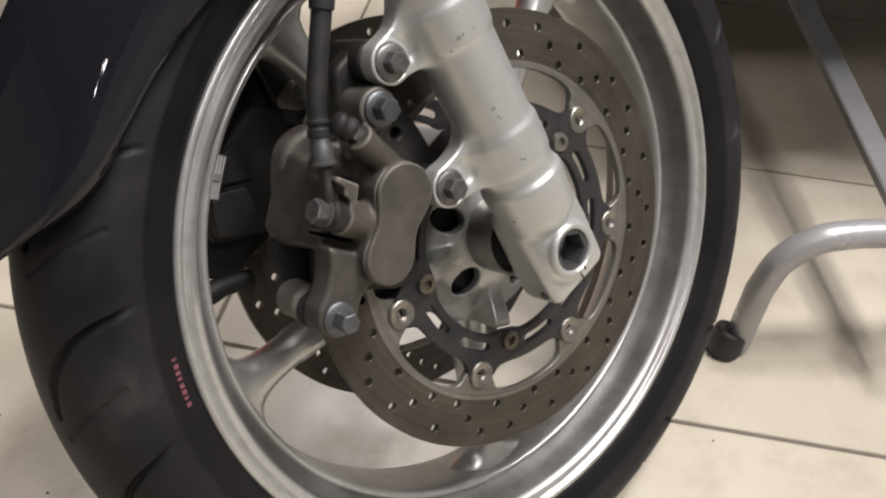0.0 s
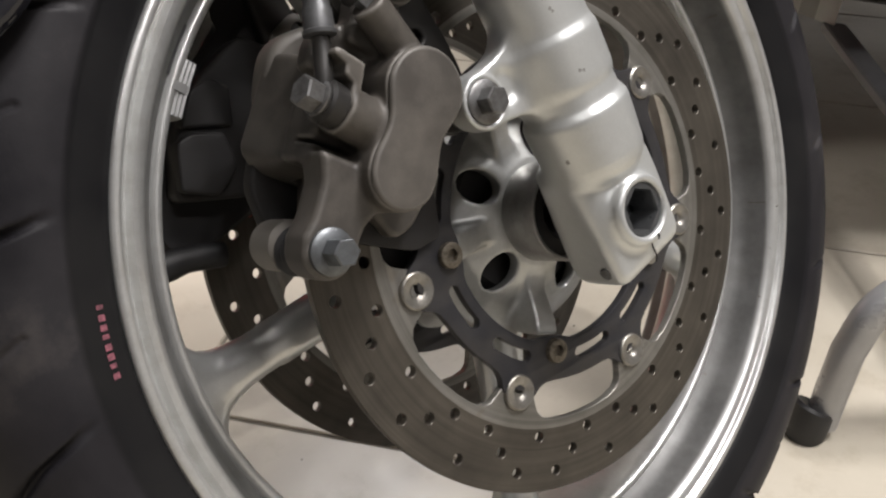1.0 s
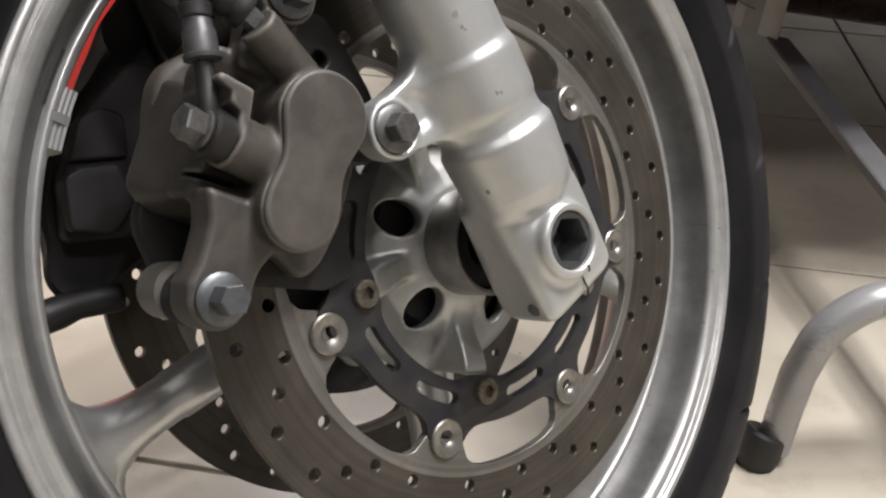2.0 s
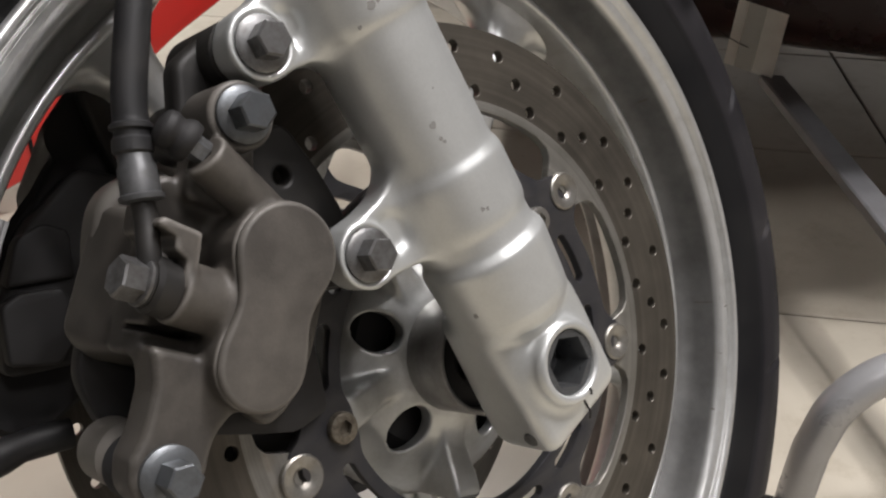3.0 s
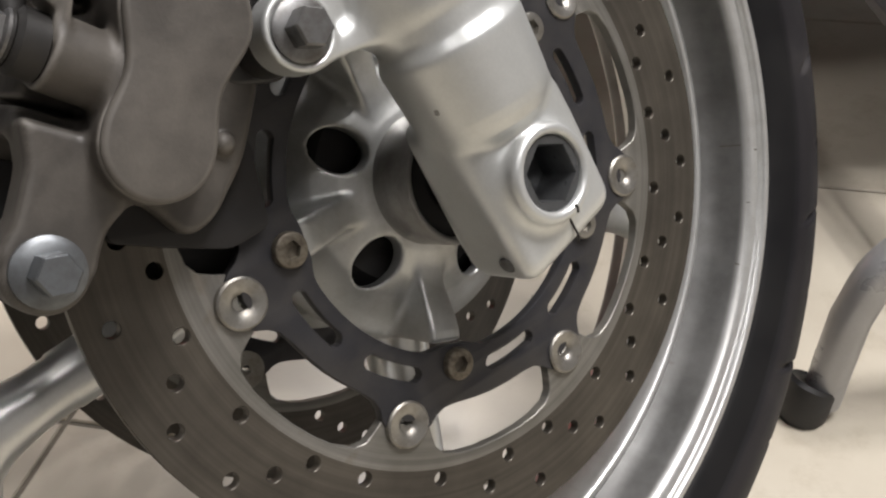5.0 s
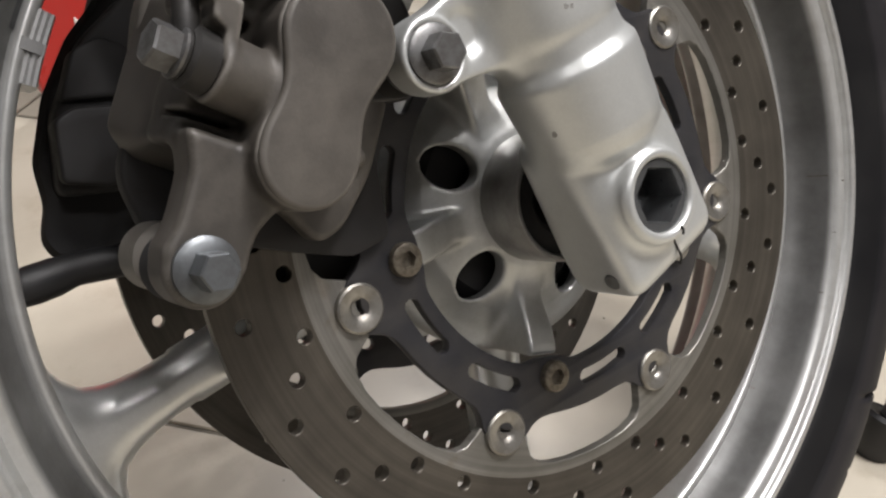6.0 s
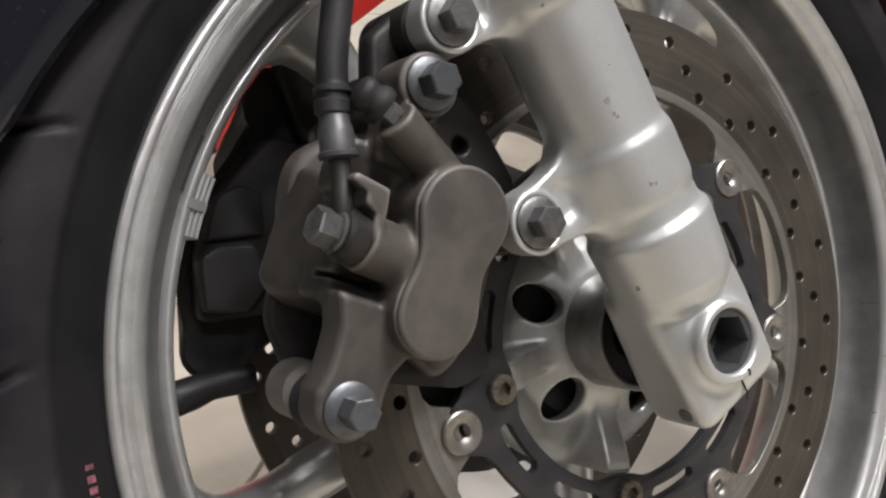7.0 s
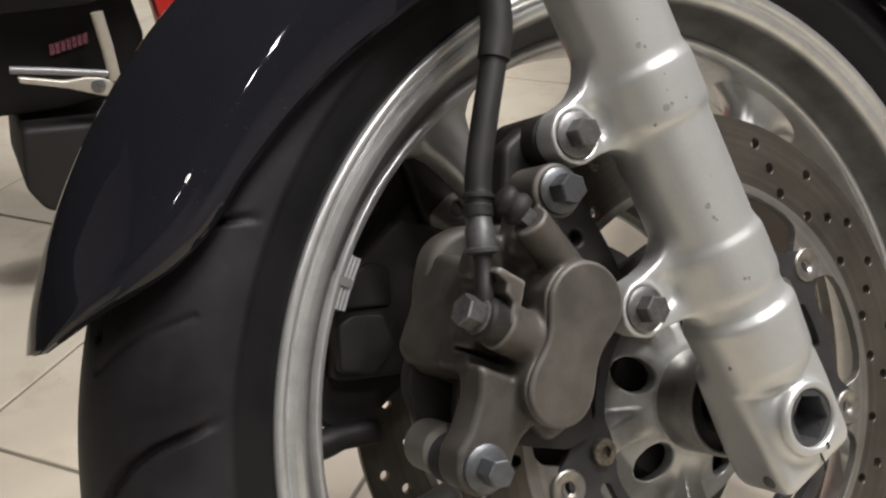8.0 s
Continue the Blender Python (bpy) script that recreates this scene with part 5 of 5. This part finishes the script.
for sx in (-0.62, 0.80):
    tyre_bm, rim_bm = road_wheel(M2 @ pose(sx, 0.78, 0.30), 0.30, 0.13)
    wheel_tyre = part("tyre", tyre_bm, RUBBER, bike2)
    part("rim", rim_bm, BLACKPART, wheel_tyre)

# ---- third motorcycle: red and black, behind the front wheel ----
bike3 = tagged(new("motorcycle"), "red and black motorcycle with pale alloy footrest bracket parked behind", "motorcycle")


def panel(name, line, y0, y1, mat, parent, label="", bevel=0.004):
    return part(name, plate([line], y0, y1, bevel, 2), mat, parent, label)


panel("side_fairing", rounded([(-0.040, 0.020), (0.0550, 0.0440), (0.2626, 0.1710), (0.330, 0.2030), (0.400, 0.250), (0.392, 0.300), (0.300, 0.290), (0.200, 0.264), (0.100, 0.300), (-0.020, 0.620), (-0.050, 0.620), (-0.0800, 0.360)], 0.012), 0.750, 0.790, REDPAINT, bike3, "bright red side fairing with pale flecks")
panel("tail_panel", rounded([(0.398, 0.296), (0.300, 0.280), (0.200, 0.254), (0.090, 0.290), (-0.030, 0.620), (0.400, 0.620), (0.520, 0.440)], 0.010), 0.756, 0.810, BLACKPAINT, bike3, "black tail panel")
panel("fairing_seam", rounded([(0.222, 0.150), (0.226, 0.152), (0.238, 0.270), (0.234, 0.270)], 0.001), 0.7465, 0.760, BLACKPAINT, bike3, bevel=0.0008)
panel("fairing_seam", rounded([(0.062, 0.052), (0.066, 0.054), (0.072, 0.40), (0.067, 0.40)], 0.001), 0.7465, 0.760, BLACKPAINT, bike3, bevel=0.0008)
for x, z, w, h in ((0.195, 0.222, 0.016, 0.020), (0.010, 0.100, 0.014, 0.016), (0.285, 0.262, 0.020, 0.012)):
    panel("decal_fleck", rounded([(x, z), (x + w, z - h * 0.4), (x + w * 0.8, z + h * 0.4), (x + w * 0.1, z + h)], 0.002), 0.7470, 0.752, PAPER, bike3, "pale decal fleck", 0.0005)
panel("lower_fairing", rounded([(-0.900, 0.260), (-0.300, 0.238), (-0.200, 0.232), (-0.120, 0.238), (-0.090, 0.30), (-0.110, 0.42), (-0.900, 0.45)], 0.010), 0.780, 0.960, BLACKPAINT, bike3, "black lower fairing")
panel("upper_fairing", rounded([(-0.900, 0.370), (-0.150, 0.352), (-0.080, 0.370), (-0.060, 0.900), (-0.900, 0.900)], 0.012), 0.748, 0.960, BLACKPAINT, bike3, "black upper fairing")
panel("silencer_box", rounded([(-0.246, 0.2260), (-0.2570, 0.1560), (-0.2400, 0.1220), (-0.120, 0.100), (-0.100, 0.2100)], 0.010), 0.752, 0.900, BLACKPART, bike3, "black box below fairing", 0.006)
peg = part("footrest_bracket", plate([rounded([(-0.236, 0.2815), (-0.236, 0.2885), (-0.190, 0.2755), (-0.168, 0.2760), (-0.150, 0.2720), (-0.138, 0.2640), (-0.1420, 0.2480), (-0.158, 0.2530), (-0.190, 0.2670)], 0.003)], 0.742, 0.754, 0.002, 2), CAST, bike3, "pale cast alloy footrest bracket")
part("bolt", hex_bolt((-0.157, 0.742, 0.2640), (0, -1, 0), 0.009, 0.005, 0.008, 0.002), ZINC, peg)
part("strut", swept([(-0.1425, 0.745, 0.3440), (-0.1390, 0.744, 0.3050), (-0.1375, 0.744, 0.2670)], 0.0068, 14, flat=0.6), CAST, bike3, "pale alloy strut")
part("linkage_rod", swept([(-0.2420, 0.748, 0.2960), (-0.2045, 0.747, 0.2885), (-0.1440, 0.746, 0.2750)], 0.0042, 12), RAILPAINT, bike3, "thin grey linkage rod")
for k in range(7):
    x = -0.196 + 0.0062 * k
    panel("lettering_bar", rounded([(x, 0.2960 + 0.0012 * k), (x + 0.0050, 0.2965 + 0.0012 * k), (x + 0.0066, 0.3085 + 0.0012 * k), (x + 0.0012, 0.3080 + 0.0012 * k)], 0.001), 0.776, 0.781, m_red, bike3, "red printed bar", 0.0006)
for wx in (-0.95,):
    tyre_bm, rim_bm = road_wheel(pose(wx, 0.86, 0.30), 0.30, 0.14)
    wheel_tyre = part("tyre", tyre_bm, RUBBER, bike3)
    part("rim", rim_bm, BLACKPART, wheel_tyre)

# ---- the floor's tiles ----
me_tile = tile_mesh()
near_tiles, rest = tile_centres[:140], tile_centres[140:]
for d, x, y in near_tiles:
    ob = obj("tile", me_tile, TILE, floor, smooth=0)
    ob.matrix_local = pose(x, y, random.uniform(-0.0003, 0.0003), 0, 0, TILE_TURN + 90 * random.randrange(4))
bm = bmesh.new()
for d, x, y in rest:
    m = pose(x, y, 0, 0, 0, TILE_TURN)
    h = TILE_SIZE / 2 - JOINT / 2
    rings(bm, [[m @ Vector(p) for p in ((-h, -h, -0.008), (h, -h, -0.008), (h, h, -0.008), (-h, h, -0.008))], [m @ Vector(p) for p in ((-h, -h, 0), (h, -h, 0), (h, h, 0), (-h, h, 0))]])
tagged(part("far_tiles", bm, TILE, floor, smooth=0), "beige square floor tiles farther off", kind="stuff")

# a few dark crumbs on the floor
bm = bmesh.new()
crumbs = [(0.451, -0.190, 0.0022), (-0.316, 0.274, 0.0018), (-0.312, 0.169, 0.0016)]
crumbs += [(random.uniform(-0.5, 0.7), random.uniform(-0.3, 0.6), random.uniform(0.0006, 0.0012)) for _ in range(40)]
for x, y, r in crumbs:
    turn = random.uniform(0, 6)
    low, high = [], []
    for k in range(7):
        q = r * random.uniform(0.6, 1.2)
        low.append((x + q * math.cos(turn + k * 0.9), y + q * math.sin(turn + k * 0.9), 0.0))
        high.append((x + 0.6 * q * math.cos(turn + k * 0.9), y + 0.6 * q * math.sin(turn + k * 0.9), r * 0.7))
    rings(bm, [low, high])
tagged(part("floor_grit", bm, DARKPART, smooth=0), "scattered dark crumbs of dirt on floor tiles", "grit", kind="stuff")
